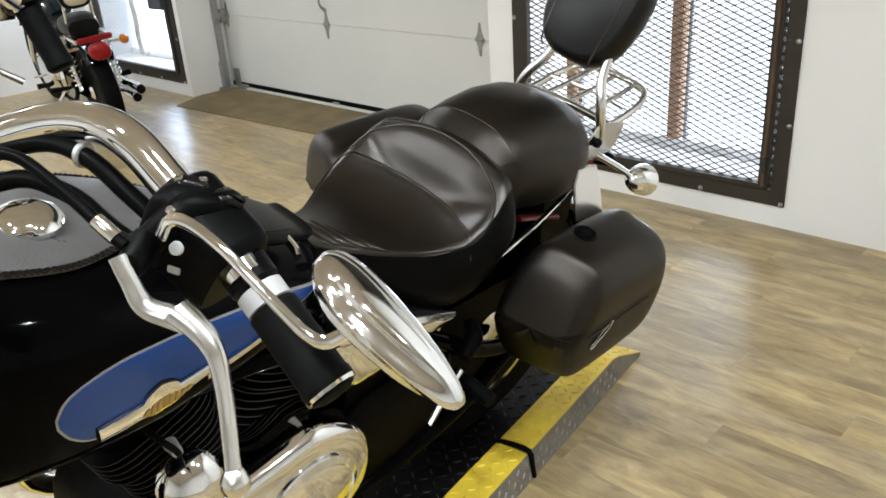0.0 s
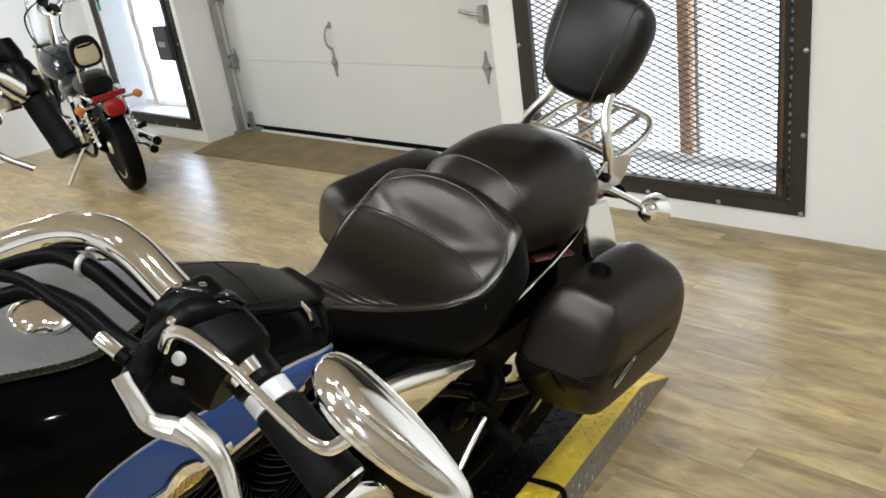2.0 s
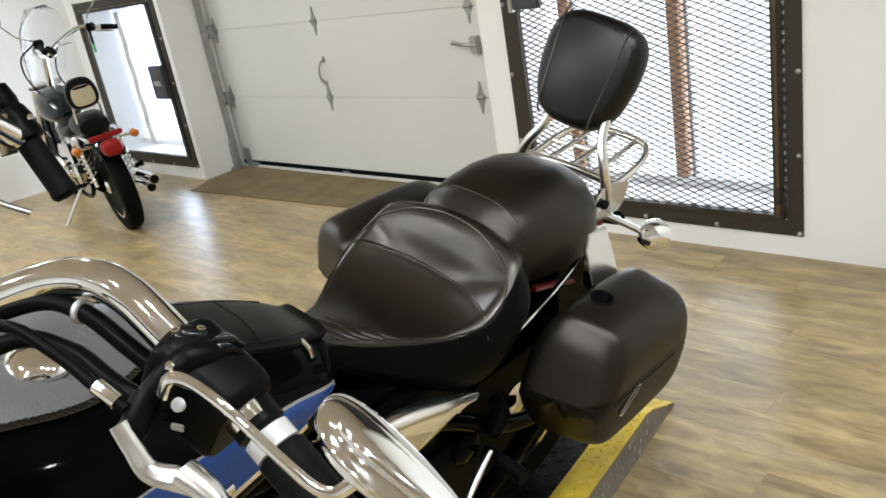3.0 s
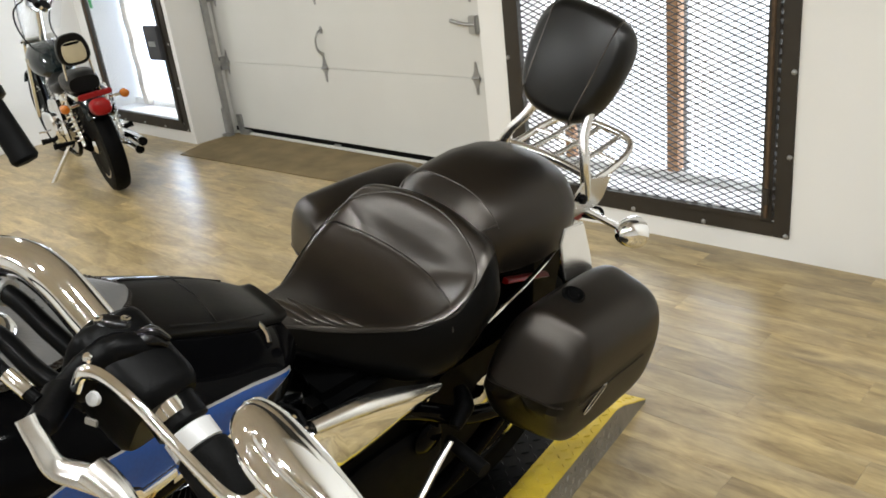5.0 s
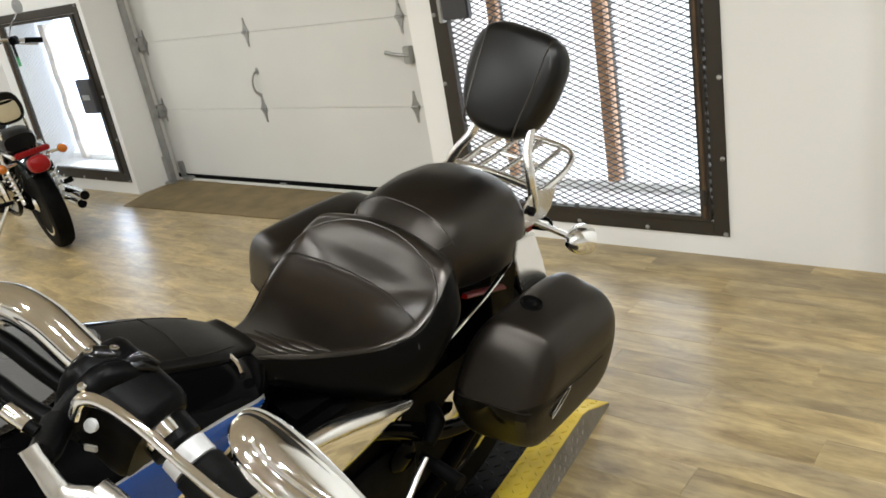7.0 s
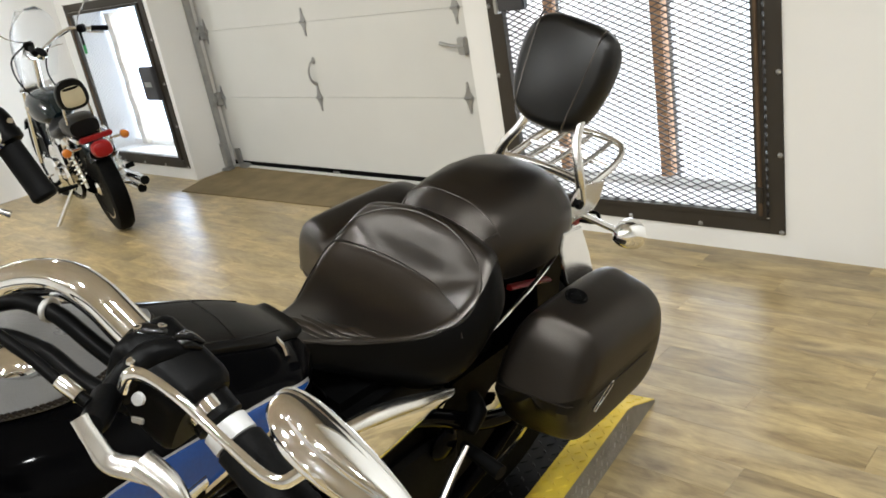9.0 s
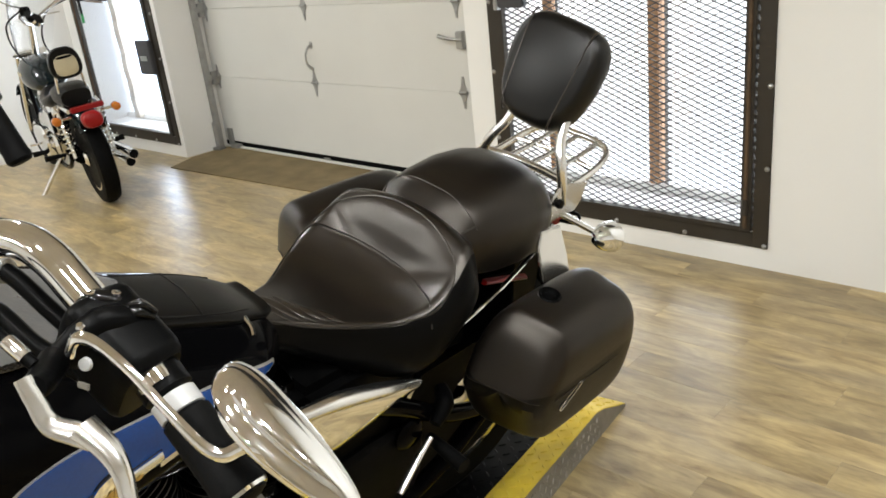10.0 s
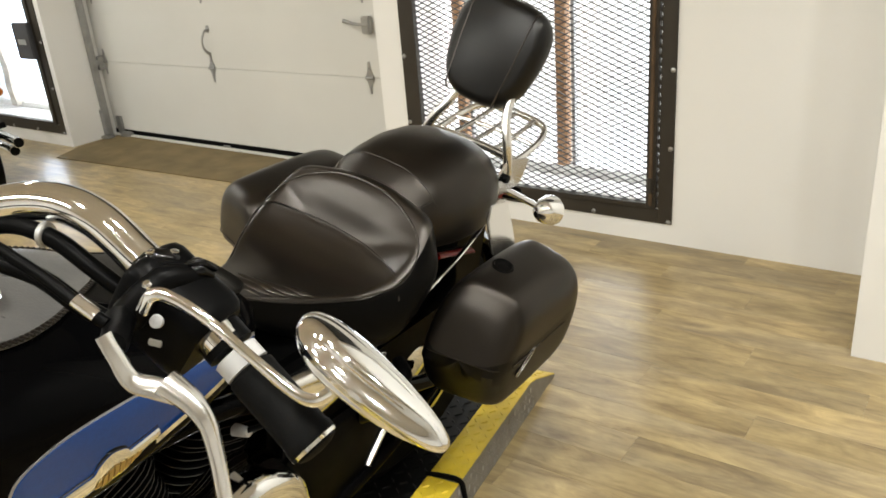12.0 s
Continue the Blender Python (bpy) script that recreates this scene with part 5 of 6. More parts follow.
# mirror
mirror = part("mirror_stem", bm_tube([(0.418, -0.692, 1.203), (0.424, -0.687, 1.218), (0.438, -0.680, 1.219), (0.470, -0.674, 1.212), (0.510, -0.668, 1.196), (0.543, -0.662, 1.182), (0.556, -0.655, 1.178), (0.560, -0.645, 1.180), (0.562, -0.636, 1.182)], [0.0055, 0.0052, 0.0046, 0.0042, 0.0042, 0.0046, 0.0052, 0.0054, 0.0052], 12, 5, flat=0.6), M_CHROME, bar, "chrome mirror stem")
ml = Vector((0.917, 0.097, -0.386)).normalized()
mn = Vector((0.20, 0.90, 0.38))
mn = (mn - ml * mn.dot(ml)).normalized()
mn = Matrix.Rotation(-0.878, 3, ml) @ mn
mb = mn.cross(ml).normalized()
mc = Vector((0.5763, -0.6165, 1.1816))
MM = Matrix(((ml.x, mb.x, mn.x, mc.x), (ml.y, mb.y, mn.y, mc.y), (ml.z, mb.z, mn.z, mc.z), (0, 0, 0, 1)))
shell = []
for q in range(19):
    a = radians(6 + 86 * q / 18)
    h, k = -0.029 * math.cos(a), math.sin(a)
    ring = []
    for x, y in oval(0, 0, 0.0705, 0.0180, 2.3, 72):
        yy = y * k * (1 - 0.23 * x / 0.0725)
        flute = 0.0032 * math.cos(2 * math.pi * yy / 0.0145) * (1 - (x * k / 0.073) ** 4) * (1 - (q / 18) ** 5)
        ring.append(MM @ Vector((x * k, yy, h * (1 - 0.35 * x * k / 0.0725) - flute)))
    shell.append(ring)
part("mirror_shell", bm_loft(shell), M_CHROME, mirror, "teardrop chrome mirror shell")
part("mirror_bezel", bm_loft([[MM @ Vector((x * g, y * g * (1 - 0.23 * x / 0.0725), h)) for x, y in oval(0, 0, 0.0705, 0.0180, 2.3, 48)] for h, g in ((-0.001, 1.0), (0.001, 1.02), (0.008, 1.02), (0.010, 0.99))]), M_CHROME, mirror, "bright chrome bezel")
part("mirror_glass", bm_loft([[MM @ Vector((x, y * (1 - 0.23 * x / 0.0725), h)) for x, y in oval(0, 0, 0.0665, 0.0160, 2.3, 32)] for h in (0.0095, 0.0115)]), M_CHROME, mirror, "mirror glass")

# cables
part("clutch_cable", bm_tube([(0.405, -0.713, 1.196), (0.385, -0.720, 1.206), (0.34, -0.730, 1.222), (0.295, -0.748, 1.232), (0.22, -0.80, 1.20), (0.12, -0.92, 1.08), (0.06, -1.0, 0.92)], 0.0048, 10, 5), M_HOSE, bar, "black clutch cable")
part("cable_ferrule", bm_tube([(0.398, -0.7155, 1.200), (0.390, -0.718, 1.204), (0.381, -0.7205, 1.208)], 0.0060, 12, 2), M_CHROME, bar, "chrome cable ferrule")
part("wire_loom", bm_tube([(0.372, -0.660, 1.170), (0.332, -0.672, 1.190), (0.285, -0.682, 1.205), (0.235, -0.70, 1.200), (0.18, -0.75, 1.165), (0.12, -0.85, 1.09), (0.05, -0.97, 0.98)], 0.0078, 10, 5), M_HOSE, bar, "black wiring loom")
part("wire_loom", bm_tube([(0.380, -0.672, 1.150), (0.34, -0.69, 1.165), (0.28, -0.70, 1.175), (0.22, -0.73, 1.165), (0.15, -0.82, 1.09), (0.06, -0.96, 0.95)], 0.008, 10, 5), M_HOSE, bar)
part("cable_clip", bm_lathe([(0.0095, -0.003), (0.0108, -0.002), (0.0108, 0.002), (0.0095, 0.003)], along((0.283, -0.682, 1.205), (0.235, -0.70, 1.20)), 14), M_ZINC, bar, "grey cable clip")

# ---- motorcycle platform with tread plate ----
plat_o, plat_f = Vector((-0.533, 1.981, 0)), Vector((0.134, -0.991, 0)).normalized()
plat_s = Vector((plat_f.y, -plat_f.x, 0))
PLAT = Matrix(((plat_s.x, -plat_f.x, 0, plat_o.x), (plat_s.y, -plat_f.y, 0, plat_o.y), (0, 0, 1, 0), (0, 0, 0, 1)))
# local axes: x inwards from the near edge, -y towards the front of the motorcycle, z up
platform = thing("motorcycle_platform", PLAT, "low black tread-plate motorcycle platform with scuffed yellow edges", "platform")
HT, SLANT = 0.066, 0.012


def tread(bm, p, u, v, n, count_u, count_v, pitch=0.026, size=0.0105):
    """Raised lozenges of tread plate on the plane through p along u and v."""
    u, v, n, p = Vector(u).normalized(), Vector(v).normalized(), Vector(n).normalized(), Vector(p)
    for i in range(count_u):
        for j in range(count_v):
            c = p + u * (i + 0.5) * pitch + v * (j + 0.5) * pitch
            s = 1 if (i + j) % 2 else -1
            a = (u + v * s).normalized()
            b = a.cross(n)
            ring = [bm.verts.new(c + a * size), bm.verts.new(c + b * size * 0.28), bm.verts.new(c - a * size), bm.verts.new(c - b * size * 0.28)]
            top = [bm.verts.new(c + a * size * 0.55 + n * 0.0030), bm.verts.new(c - a * size * 0.55 + n * 0.0030)]
            bm.faces.new((ring[0], ring[1], top[0]))
            bm.faces.new((ring[1], ring[2], top[1], top[0]))
            bm.faces.new((ring[2], ring[3], top[1]))
            bm.faces.new((ring[3], ring[0], top[0], top[1]))


def platform_segment(y0, y1, ramp):
    """One length of the platform, from y0 at its rear to y1 at its front."""
    def section(y, h):
        k = h / HT
        return [(0.0, y, 0.0), (SLANT * k, y, h), (0.094, y, h), (0.094, y, 0.0)]
    ys = [(y0, HT)] if not ramp else [(y0, 0.006), (y0 - 0.06, 0.030), (y0 - 0.12, 0.056), (y0 - 0.16, HT)]
    ys.append((y1, HT))
    side = part("edge_rail", bm_loft([section(y, h) for y, h in ys]), M_PLATE, platform, "bare tread-plate side of the platform", smooth=False)
    cap = bm_loft([[(SLANT * h / HT + 0.0006, y, h + 0.0008), (0.0955, y, h + 0.0008), (0.0955, y, h + 0.0035), (SLANT * h / HT + 0.0006, y, h + 0.0035)] for y, h in ys])
    part("yellow_strip", cap, M_YELLOW, platform, "yellow painted tread-plate strip, scuffed", smooth=False)
    flat = (y0 - 0.16) if ramp else y0
    n = int((flat - y1) / 0.026)
    bm = bmesh.new()
    tread(bm, (SLANT + 0.004, flat, HT + 0.0036), (0, -1, 0), (1, 0, 0), (0, 0, 1), n, 3)
    for (ya, ha), (yb, hb) in zip(ys[:-2], ys[1:-1]):
        slope = Vector((0, yb - ya, hb - ha))
        rows = max(1, int(slope.length / 0.024))
        tread(bm, (SLANT + 0.004, ya, ha + 0.0036), slope, (1, 0, 0), Vector((1, 0, 0)).cross(slope) * (1 if Vector((1, 0, 0)).cross(slope).z > 0 else -1), rows, 3, slope.length / rows, 0.0105)
    tagged(part("raised_tread", bm, M_YELLOW, platform, "", False), kind="stuff")
    bm = bmesh.new()
    d = Vector((SLANT, 0, HT))
    tread(bm, (0.0005, flat, 0.002), (0, -1, 0), d, Vector((-HT, 0, SLANT)), int(n * 0.026 / 0.020), 3, 0.020, 0.009)
    tagged(part("raised_tread", bm, M_PLATE, platform, "", False), kind="stuff")


platform_segment(0.0, -0.612, True)
platform_segment(-0.626, -2.35, False)
bm = bm_box(0.094, 0.53, -2.35, -0.10, 0.030, HT - 0.004, 0.002)
part("deck", bm, M_DECK, platform, "black tread-plate deck")
part("rear_lip", bm_box(0.094, 0.53, -0.10, -0.02, 0.0, 0.03, 0.004), M_DECK, platform)
bm = bmesh.new()
tread(bm, (0.096, -0.11, HT - 0.0038), (0, -1, 0), (1, 0, 0), (0, 0, 1), 62, 14, 0.030, 0.012)
tagged(part("deck_tread", bm, M_DECK, platform, "", False), kind="stuff")
far = bm_loft([[(0.53, y, 0), (0.53, y, h), (0.59, y, h), (0.624, y, 0)] for y, h in ((0, 0.006), (-0.16, HT), (-2.35, HT))])
part("edge_rail", far, M_YELLOW, platform, "yellow painted far edge of the platform", smooth=False)
part("deck_feet", bm_box(0.12, 0.50, -2.3, -0.12, 0.0, 0.03), M_DECK, platform)
strap = part("strap", bm_tube([(0.10, -0.622, HT + 0.004), (0.060, -0.619, HT + 0.008), (0.012, -0.619, HT + 0.006), (0.004, -0.619, 0.036), (0.0, -0.619, 0.004)], 0.0065, 8, 3), M_BLACK, platform, "black strap across the joint")


# ---- second motorcycle, parked behind ----
def second_motorcycle(m):
    b = thing("motorcycle", m, "dark green cruiser motorcycle with clear windshield on its side stand", "motorcycle")

    def wheel2(y, r, w, name):
        c = (y, r)
        t = part(name, bm_lathe([(r - 0.10, -w * 0.40), (r - 0.05, -w * 0.52), (r - 0.014, -w * 0.42), (r, -w * 0.18), (r, w * 0.18), (r - 0.014, w * 0.42), (r - 0.05, w * 0.52), (r - 0.10, w * 0.40)], along((0, y, r), (1, y, r)), 40), M_BLACK, b, "black tyre on a chrome spoked wheel")
        part("rim", bm_lathe([(r - 0.105, -w * 0.42), (r - 0.09, -w * 0.42), (r - 0.095, 0), (r - 0.09, w * 0.42), (r - 0.105, w * 0.42), (r - 0.12, 0)], along((0, y, r), (1, y, r)), 36), M_CHROME, t)
        part("hub", bm_lathe([(0.03, -0.07), (0.05, -0.055), (0.04, 0), (0.05, 0.055), (0.03, 0.07)], along((0, y, r), (1, y, r)), 18), M_CHROME, t)
        for k in range(18):
            a = 2 * math.pi * k / 18
            s = 0.045 if k % 2 else -0.045
            part("spoke", bm_tube([(s, y + 0.045 * math.cos(a + 0.4), r + 0.045 * math.sin(a + 0.4)), (0, y + (r - 0.112) * math.cos(a), r + (r - 0.112) * math.sin(a))], 0.0025, 5, 1), M_CHROME, t)

    wheel2(0, 0.31, 0.112, "rear_wheel")
    wheel2(-1.64, 0.325, 0.10, "front_wheel")
    rings = []
    for k in range(17):
        a = radians(40 + 100 * k / 16)
        ring = [(0.082 * f, (0.355 - 0.03 * f * f) * math.cos(a), 0.31 + (0.355 - 0.03 * f * f) * math.sin(a)) for f in (-1, -0.7, -0.35, 0, 0.35, 0.7, 1)]
        rings.append(ring + [(0.93 * x, y * 0.975, 0.31 + (z - 0.31) * 0.975) for x, y, z in ring[::-1]])
    part("rear_fender", bm_loft(rings), M_TEAL, b, "dark green rear fender")
    tl = part("tail_light", bm_loft([[(x, y, z) for x, z in oval(0, 0.60, 0.062 * k, 0.050 * k, 2.6, 24)] for y, k in ((0.31, 1.0), (0.35, 1.0), (0.372, 0.86), (0.38, 0.5))]), M_RED, b, "red tail light")
    part("light_base", bm_box(-0.075, 0.075, 0.27, 0.32, 0.545, 0.60, 0.01), M_PAINT, tl)
    part("tail_bar", bm_box(-0.10, 0.10, 0.285, 0.308, 0.655, 0.688, 0.006), M_RED, b, "red cross strip above the tail light")
    for s in (1, -1):
        st = part("signal_stalk", bm_tube([(s * 0.09, 0.20, 0.62), (s * 0.16, 0.21, 0.62)], 0.009, 8, 1), M_CHROME, b)
        part("signal_lens", bm_lathe([(0.014, -0.025), (0.026, -0.017), (0.028, 0.0), (0.026, 0.015), (0.015, 0.024), (0.001, 0.026)], along((s * 0.18, 0.215, 0.62), (s * 0.18, 0.5, 0.60)), 20), M_AMBER, st, "round amber turn signal")
        sh = part("shock_absorber", bm_tube([(s * 0.115, 0.04, 0.34), (s * 0.115, -0.07, 0.66)], 0.017, 12, 1), M_CHROME, b, "chrome coil shock absorber")
        coil = []
        for k in range(97):
            a = 2 * math.pi * k / 12
            f = k / 96
            coil.append((s * 0.115 + 0.029 * math.cos(a), 0.025 - 0.08 * f + 0.029 * math.sin(a) * 0.9, 0.38 + 0.235 * f))
        part("spring", bm_tube(coil, 0.006, 6, 1), M_CHROME, sh)
        part("shock_cap", bm_lathe([(0.03, 0), (0.034, 0.01), (0.03, 0.05), (0.02, 0.055)], along((s * 0.115, -0.055, 0.615), (s * 0.115, -0.075, 0.67)), 16), M_CHROME, sh)
        part("fender_strut", bm_tube([(s * 0.095, -0.20, 0.66), (s * 0.098, 0.0, 0.665), (s * 0.095, 0.20, 0.655)], 0.013, 8, 3), M_CHROME, b)
        part("sissy_upright", bm_tube([(s * 0.085, 0.02, 0.64), (s * 0.080, 0.05, 0.78), (s * 0.075, 0.075, 0.86), (s * 0.065, 0.08, 0.92)], 0.009, 10, 4), M_CHROME, b, "chrome sissy bar")
        part("fork_leg", bm_tube([(s * 0.09, -1.64, 0.325), (s * 0.09, -1.41, 0.66), (s * 0.09, -1.22, 0.92)], [0.022, 0.020, 0.016], 12, 3), M_CHROME, b)
        part("side_rail", bm_tube([(s * 0.09, -1.1, 0.78), (s * 0.12, -0.95, 0.30), (s * 0.12, -0.5, 0.20), (s * 0.12, -0.15, 0.30), (s * 0.10, -0.05, 0.62)], 0.015, 10, 4), M_PAINT, b)
    back = part("backrest", bm_loft([[(x * (1 - 1.6 * max(0, z - 0.92)), y + 0.04 * (z - 0.9), z) for x, z in oval(0, 0.925, 0.096 * k, 0.095 * k, 3.0, 28)] for y, k in ((0.03, 0.8), (0.04, 0.96), (0.065, 1.0), (0.095, 1.0), (0.105, 0.94))]), M_STRAP, b, "black backrest with a pale back plate")
    part("back_plate", bm_loft([[(x * (1 - 1.6 * max(0, z - 0.92)), y + 0.04 * (z - 0.9), z) for x, z in oval(0, 0.912, 0.068 * k, 0.062 * k, 3.4, 24)] for y, k in ((0.104, 1.0), (0.112, 1.0), (0.114, 0.92))]), M_CREAM, back, "polished cream-toned back plate")
    part("plate_badge", bm_loft([[(x, y, z) for x, z in oval(0, 0.962, 0.048, 0.008, 3, 18)] for y in (0.112, 0.118)]), M_BLACK, back)
    for nm, rows in (("seat", [(-0.62, 0.07, 0.74, 0.67), (-0.52, 0.12, 0.72, 0.65), (-0.36, 0.145, 0.705, 0.63), (-0.22, 0.13, 0.735, 0.63), (-0.16, 0.10, 0.74, 0.64)]), ("pillion_seat", [(-0.19, 0.08, 0.76, 0.66), (-0.12, 0.11, 0.79, 0.66), (0.0, 0.105, 0.785, 0.66), (0.08, 0.09, 0.76, 0.665)])):
        part(nm, bm_loft([[(x, y, z) for x, z in oval(0, (hi + lo) / 2, w, (hi - lo) / 2, 3, 24)] for y, w, hi, lo in lerp_rows(rows, 14)]), M_STRAP, b, "black leather seat")
    part("fuel_tank", bm_loft([[(x, y, z) for x, z in oval(0, (hi + lo) / 2, w, (hi - lo) / 2, 2.5, 28)] for y, w, hi, lo in lerp_rows([(-1.16, 0.05, 0.86, 0.76), (-1.10, 0.10, 0.90, 0.72), (-0.95, 0.145, 0.915, 0.69), (-0.78, 0.14, 0.88, 0.68), (-0.66, 0.10, 0.81, 0.69), (-0.60, 0.05, 0.76, 0.70)], 20)]), M_TEAL, b, "dark green fuel tank")
    part("tank_badge", bm_box(0.138, 0.147, -0.98, -0.84, 0.79, 0.83, 0.003), M_CREAM, b)
    eng = part("engine", bm_loft([[(x, -0.72 + y, 0.40 + z) for y, z in oval(0, 0, 0.24 * k, 0.15 * k, 2.6, 26)] for x, k in ((-0.13, 0.85), (-0.12, 1), (0.12, 1), (0.13, 0.85))]), M_SATIN, b, "polished alloy engine")
    for ang in (-22, 22):
        d = Vector((0, math.sin(radians(ang)), math.cos(radians(ang))))
        M4 = along((0, -0.74, 0.36), Vector((0, -0.74, 0.36)) + d)
        for k in range(9):
            part("fin", bm_loft([[M4 @ Vector((x, y, 0.14 + 0.02 * k + e)) for x, y in oval(0, 0, 0.095, 0.09, 4, 20)] for e in (0, 0.006)]), M_SATIN, eng)
        part("rocker_cover", bm_loft([[M4 @ Vector((x, y, h)) for x, y in oval(0, 0, 0.09 * k, 0.085 * k, 3, 20)] for h, k in ((0.12, 0.7), (0.31, 0.7), (0.315, 1), (0.345, 0.9), (0.36, 0.6))]), M_CHROME, eng)
    part("primary_cover", bm_loft([[(x, y, z) for y, z in stadium(-0.88, 0.10 - g, -0.62, 0.12 - g, 0.36, 0.36)] for x, g in ((0.10, 0), (0.17, 0), (0.185, 0.012), (0.19, 0.04))]), M_CHROME, eng, "chrome primary cover")
    part("sprocket_cover", bm_lathe([(0.075, 0), (0.078, 0.01), (0.06, 0.02), (0.001, 0.024)], along((0.13, -0.40, 0.36), (0.3, -0.40, 0.36)), 24), M_CHROME, eng)
    part("oil_tank", bm_box(-0.16, -0.07, -0.50, -0.24, 0.42, 0.64, 0.03), M_PAINT, b)
    part("battery_cover", bm_box(0.07, 0.15, -0.46, -0.24, 0.44, 0.64, 0.03), M_CHROME, b)
    part("swingarm", bm_box(-0.11, 0.11, -0.40, -0.02, 0.28, 0.34, 0.015), M_PAINT, b)
    part("belt_guard", bm_box(0.085, 0.105, -0.40, 0.10, 0.36, 0.42, 0.01), M_PAINT, b)
    for k in (0, 1):
        part("exhaust_pipe", bm_tube([(-0.08, -0.95 + 0.3 * k, 0.48), (-0.17, -1.0 + 0.3 * k, 0.36), (-0.18, -0.80 + 0.3 * k, 0.25 + 0.05 * k), (-0.18, -0.35, 0.23 + 0.07 * k), (-0.18, 0.10 + 0.16 * k, 0.23 + 0.08 * k)], [0.021, 0.021, 0.022, 0.028, 0.032], 14, 5), M_CHROME, b, "chrome exhaust pipe")
        # the pipe is capped; a black disc paints the shade of its hollow end
        part("pipe_mouth_shade", bm_lathe([(0.029, -0.002), (0.029, 0.002), (0.001, 0.001)], along((-0.18, 0.101 + 0.16 * k, 0.2302 + 0.08 * k), (-0.18, 1, 0.2302 + 0.08 * k)), 16), M_BLACK, b, "black disc for the shade inside the pipe end")
        part("footpeg", bm_tube([((-1) ** k * 0.13, -0.26, 0.32), ((-1) ** k * 0.26, -0.25, 0.33)], [0.012, 0.02], 10, 1), M_BLACK, b, "black rubber footpeg")
        part("rider_peg", bm_tube([((-1) ** k * 0.14, -0.72, 0.28), ((-1) ** k * 0.27, -0.71, 0.29)], [0.012, 0.02], 10, 1), M_BLACK, b)
    part("side_stand", bm_tube([(0.10, -0.60, 0.26), (0.22, -0.62, 0.12), (0.335, -0.64, -0.015), (0.37, -0.64, -0.020)], [0.016, 0.015, 0.014, 0.016], 10, 4), M_CHROME, b, "chrome side stand, folded out")
    part("shift_lever", bm_tube([(0.19, -0.85, 0.33), (0.20, -0.95, 0.31), (0.24, -0.97, 0.31)], 0.008, 8, 2), M_CHROME, b)
    part("front_fender", bm_loft([[(0.06 * f, -1.64 + (0.36 - 0.02 * f * f) * math.cos(radians(a)), 0.325 + (0.36 - 0.02 * f * f) * math.sin(radians(a))) for f in (-1, -0.5, 0, 0.5, 1)] + [(0.055 * f, -1.64 + 0.35 * math.cos(radians(a)), 0.325 + 0.35 * math.sin(radians(a))) for f in (1, 0, -1)] for a in range(15, 136, 10)]), M_TEAL, b, "dark green front fender")
    part("headlight", bm_lathe([(0.02, 0.08), (0.05, 0.06), (0.072, 0.0), (0.075, -0.04), (0.001, -0.055)], along((0, -1.32, 0.88), (0, -1.2, 0.9)), 26), M_CHROME, b, "chrome headlight")
    part("triple_clamp", bm_box(-0.12, 0.12, -1.26, -1.18, 0.90, 0.94, 0.012), M_CHROME, b)
    hb = part("handlebar", bm_tube([(0.40, -0.86, 1.075), (0.33, -0.93, 1.10), (0.24, -1.03, 1.13), (0.12, -1.16, 1.06), (0.0, -1.20, 1.00), (-0.12, -1.16, 1.06), (-0.24, -1.03, 1.13), (-0.33, -0.93, 1.10), (-0.40, -0.86, 1.075)], 0.0125, 12, 5), M_CHROME, b, "chrome handlebar")
    part("riser", bm_tube([(0, -1.25, 0.80), (0, -1.205, 1.0)], [0.026, 0.022], 12, 1), M_CHROME, hb)
    gauge = part("speedometer", bm_lathe([(0.03, -0.045), (0.046, -0.03), (0.050, 0.0), (0.047, 0.006), (0.043, 0.003), (0.001, 0.003)], along((0, -1.13, 1.03), (0, -0.95, 1.15)), 26), M_CHROME, hb, "round chrome speedometer")
    part("dial", bm_lathe([(0.042, 0.003), (0.041, 0.006), (0.001, 0.0065)], along((0, -1.13, 1.03), (0, -0.95, 1.15)), 24), M_PLASTIC, gauge, "dark dial")
    for s in (1, -1):
        part("grip", bm_tube([(s * 0.35, -0.91, 1.093), (s * 0.43, -0.83, 1.062)], 0.02, 14, 1), M_BLACK, hb, "black rubber grip")
        part("switch_housing", bm_box(s * 0.30 - 0.03, s * 0.30 + 0.03, -0.985, -0.93, 1.08, 1.14, 0.01), M_PLASTIC, hb)
        part("lever", bm_tube([(s * 0.31, -0.99, 1.10), (s * 0.38, -0.96, 1.07), (s * 0.44, -0.88, 1.04)], 0.007, 8, 3), M_SATIN, hb)
        mr = part("mirror_stem", bm_tube([(s * 0.29, -0.98, 1.13), (s * 0.40, -1.02, 1.19), (s * 0.52, -1.0, 1.28)], 0.005, 8, 3), M_CHROME, hb)
        part("mirror_head", bm_lathe([(0.03, -0.016), (0.05, -0.006), (0.053, 0.004), (0.001, 0.006)], along((s * 0.55, -1.0, 1.32), (s * 0.53, -0.6, 1.31)), 20), M_ZINC, mr, "rounded grey mirror")
    cab = part("cable", bm_tube([(-0.26, -1.02, 1.12), (-0.20, -1.20, 1.05), (-0.14, -1.26, 0.85), (-0.08, -1.1, 0.62)], 0.006, 8, 5), M_BLACK, hb)
    part("cable", bm_tube([(0.26, -1.02, 1.12), (0.22, -1.22, 1.02), (0.16, -1.24, 0.80), (0.10, -1.0, 0.55)], 0.006, 8, 5), M_BLACK, hb)
    ws = []
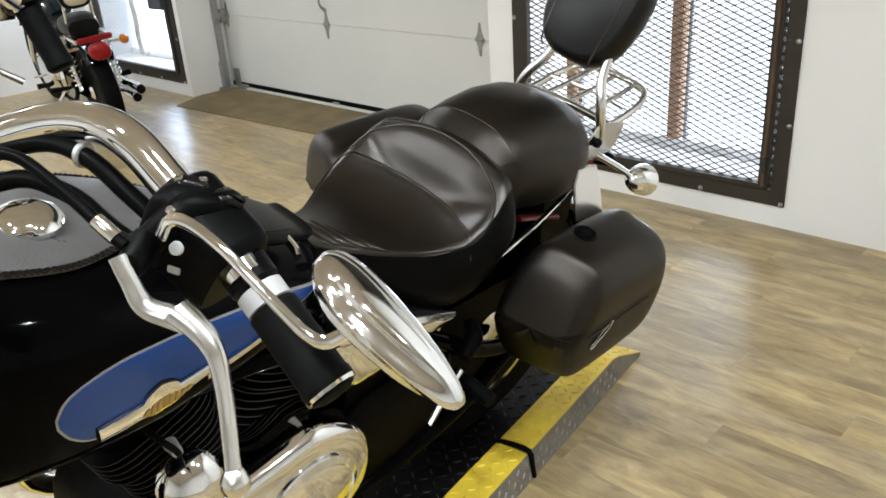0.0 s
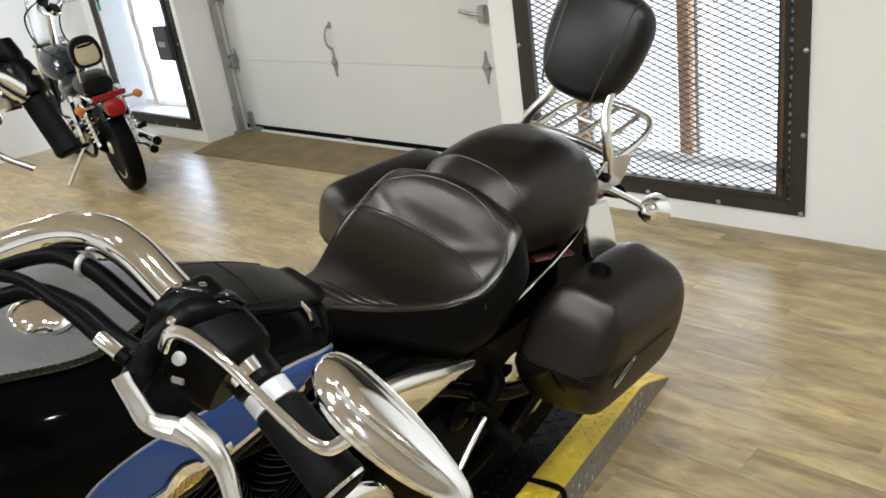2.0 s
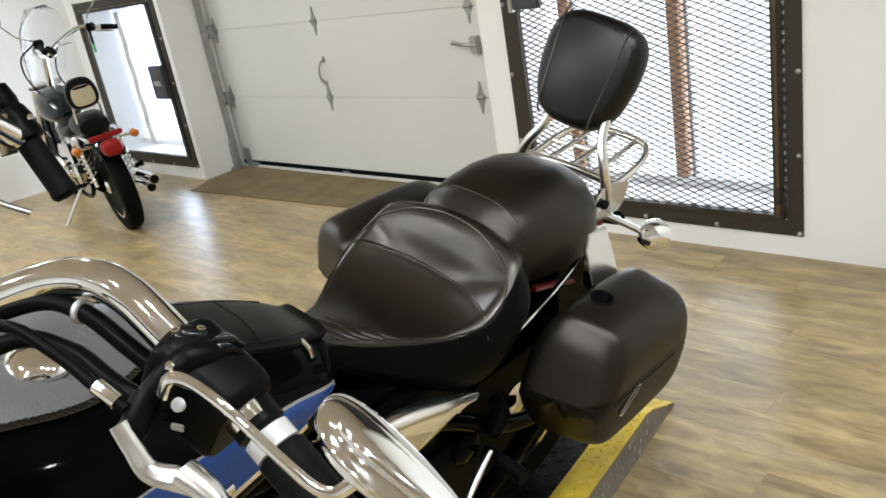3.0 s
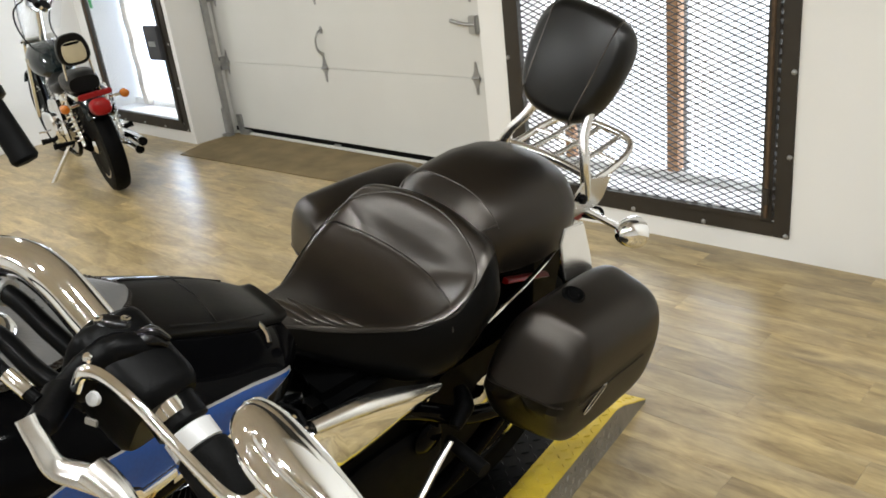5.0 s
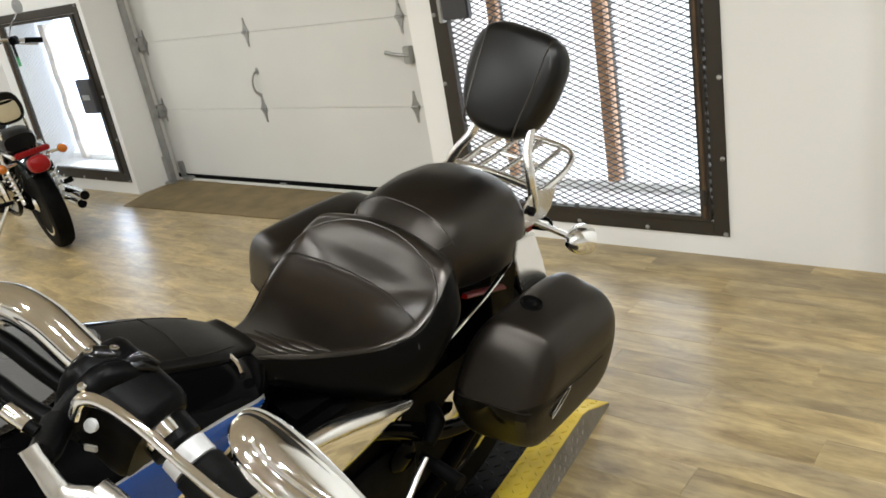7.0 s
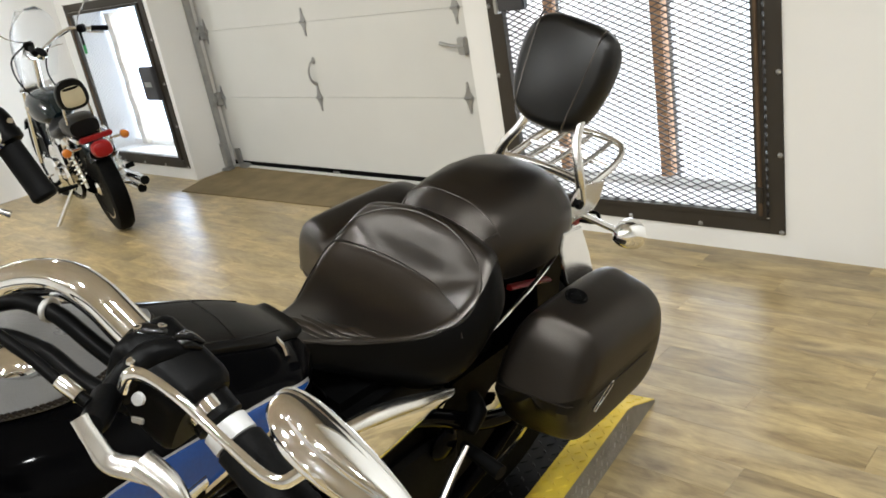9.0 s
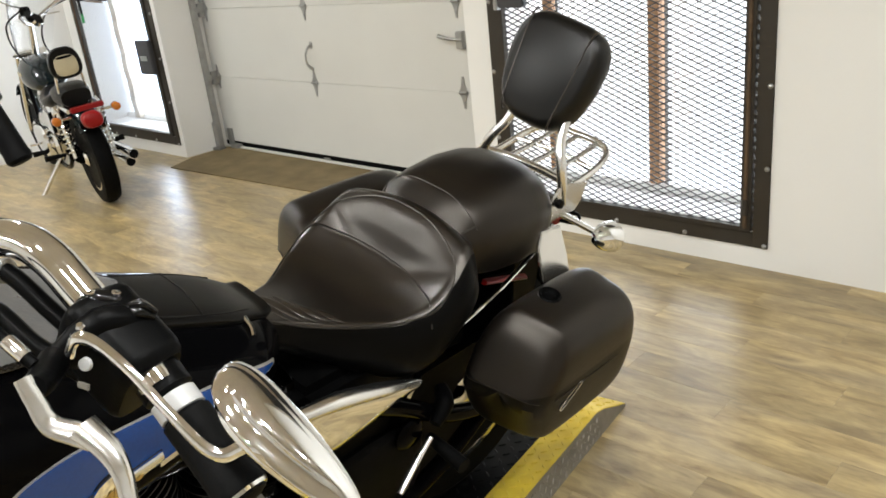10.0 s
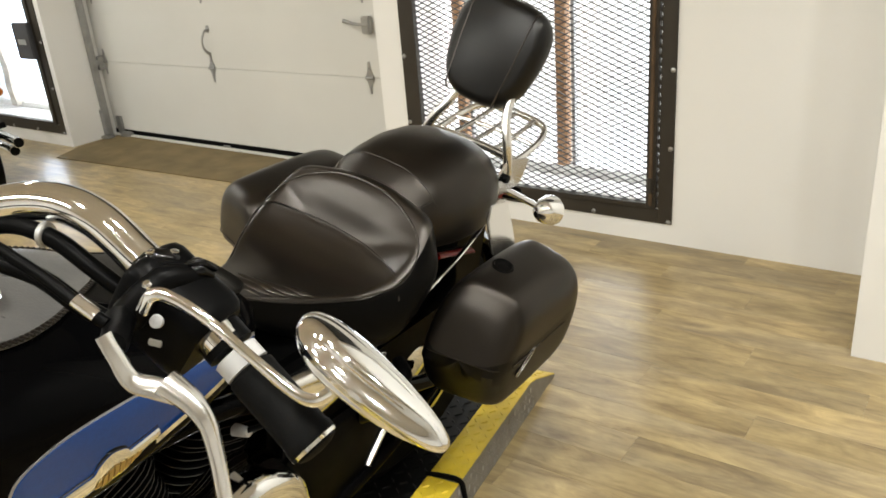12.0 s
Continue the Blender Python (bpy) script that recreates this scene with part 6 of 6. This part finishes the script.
    for k in range(13):
        z = 0.84 + 0.50 * k / 12
        half = 0.19 + 0.06 * math.sin(min(1, k / 7) * math.pi / 2) - 0.20 * max(0, (k - 8) / 4) ** 2
        row = [(half * f, -1.36 + 0.13 * f * f + 0.16 * (k / 12), z) for f in steps(-1, 1, 10)]
        ws.append(row + [(x, y + 0.004, zz) for x, y, zz in row[::-1]])
    shield = part("windshield", bm_loft(ws), M_CLEAR, b, "clear curved windshield")
    shield.visible_shadow = False
    for z in (1.04,):
        part("windshield_brace", bm_tube([(-0.22, -1.10, z), (-0.10, -1.205, z), (0.10, -1.205, z), (0.22, -1.10, z)], 0.004, 8, 3), M_CHROME, b)
    head = Vector((0, -1.22, 0))
    turn = Matrix.Translation(head + Vector((0, 0.06, 0))) @ Matrix.Rotation(radians(5), 4, "Z") @ Matrix.Translation(-head)
    bars = Matrix.Translation(head + Vector((-0.05, 0.12, 0.11))) @ Matrix.Rotation(radians(42), 4, "Z") @ Matrix.Translation(-head)
    for p in b.children:
        if p.name.split(".")[0] in ("front_wheel", "fork_leg", "front_fender", "headlight", "triple_clamp", "windshield", "windshield_brace", "handlebar"):
            p.matrix_local = bars if p.name.split(".")[0] in ("windshield", "windshield_brace", "handlebar") else turn
    return b


hd = Vector((-0.977, 0.215, 0)).normalized()
lf = Vector((0, 0, 1)).cross(hd)
le = radians(4.5)
bx = lf * math.cos(le) - Vector((0, 0, 1)) * math.sin(le)
bz = lf * math.sin(le) + Vector((0, 0, 1)) * math.cos(le)
by = -hd
B2 = Matrix(((bx.x, by.x, bz.x, -4.255), (bx.y, by.y, bz.y, 2.250), (bx.z, by.z, bz.z, 0.004), (0, 0, 0, 1))) @ Matrix.Diagonal((0.92, 0.92, 0.92, 1))
second_motorcycle(B2)

tag = thing("hanging_tag", Matrix.Translation((-5.785, WALL - 0.03, 1.135)), "dark tag with a green end hanging on the window mesh", "tag")
part("strip", bm_slab([(-0.02, 0.0), (0.02, 0.0), (0.02, -0.12), (-0.02, -0.12)], 0.004, Matrix.Rotation(radians(90), 4, "X")), M_BLACK, tag)
part("green_end", bm_slab([(-0.02, -0.12), (0.02, -0.12), (0.02, -0.185), (-0.02, -0.185)], 0.004, Matrix.Rotation(radians(90), 4, "X")), M_GREEN, tag, "green end of the tag")

# ---- floor planks, last ----
floor = bpy.data.objects["floor"]
PW, PL = 0.118, 0.915
shared = {}


def plank_mesh(length):
    key = round(length, 3)
    if key not in shared:
        bm = bm_box(0, length - 0.0003, 0, PW - 0.0003, -0.006, 0.0)
        edges = [e for e in bm.edges if all(v.co.z > -0.001 for v in e.verts)]
        bmesh.ops.bevel(bm, geom=edges, offset=0.0005, segments=1, affect="EDGES")
        me = bpy.data.meshes.new("plank")
        bm.to_mesh(me)
        bm.free()
        me.materials.append(M_PLANK)
        shared[key] = me
    return shared[key]


verts, faces = [], []
row, y = 0, YB
while y < WALL + 0.34:
    off = -((row * 0.37) % 1.0) * PL
    x = XL + off
    while x < XR:
        x0, x1 = max(x, XL), min(x + PL, XR)
        if x1 - x0 > 0.02:
            near = y > 0.85 and y < WALL - 0.02 and x0 > -2.5 and x1 < 1.4
            if near:
                ob = new("plank", plank_mesh(x1 - x0))
                ob.location = (x0, y, 0)
                ob.parent = floor
            else:
                k = len(verts)
                a, b_, c, d = x0, x1 - 0.0003, y, y + PW - 0.0003
                verts += [(a, c, 0), (b_, c, 0), (b_, d, 0), (a, d, 0), (a, c, -0.006), (b_, c, -0.006), (b_, d, -0.006), (a, d, -0.006)]
                faces += [(k, k + 1, k + 2, k + 3), (k, k + 4, k + 5, k + 1), (k + 1, k + 5, k + 6, k + 2), (k + 2, k + 6, k + 7, k + 3), (k + 3, k + 7, k + 4, k)]
        x += PL
    y += PW
    row += 1
me = bpy.data.meshes.new("plank_field")
me.from_pydata(verts, [], faces)
me.materials.append(M_PLANK)
field = new("plank_field", me)
field.parent = floor
tagged(field, "wood-look vinyl planks", kind="stuff")
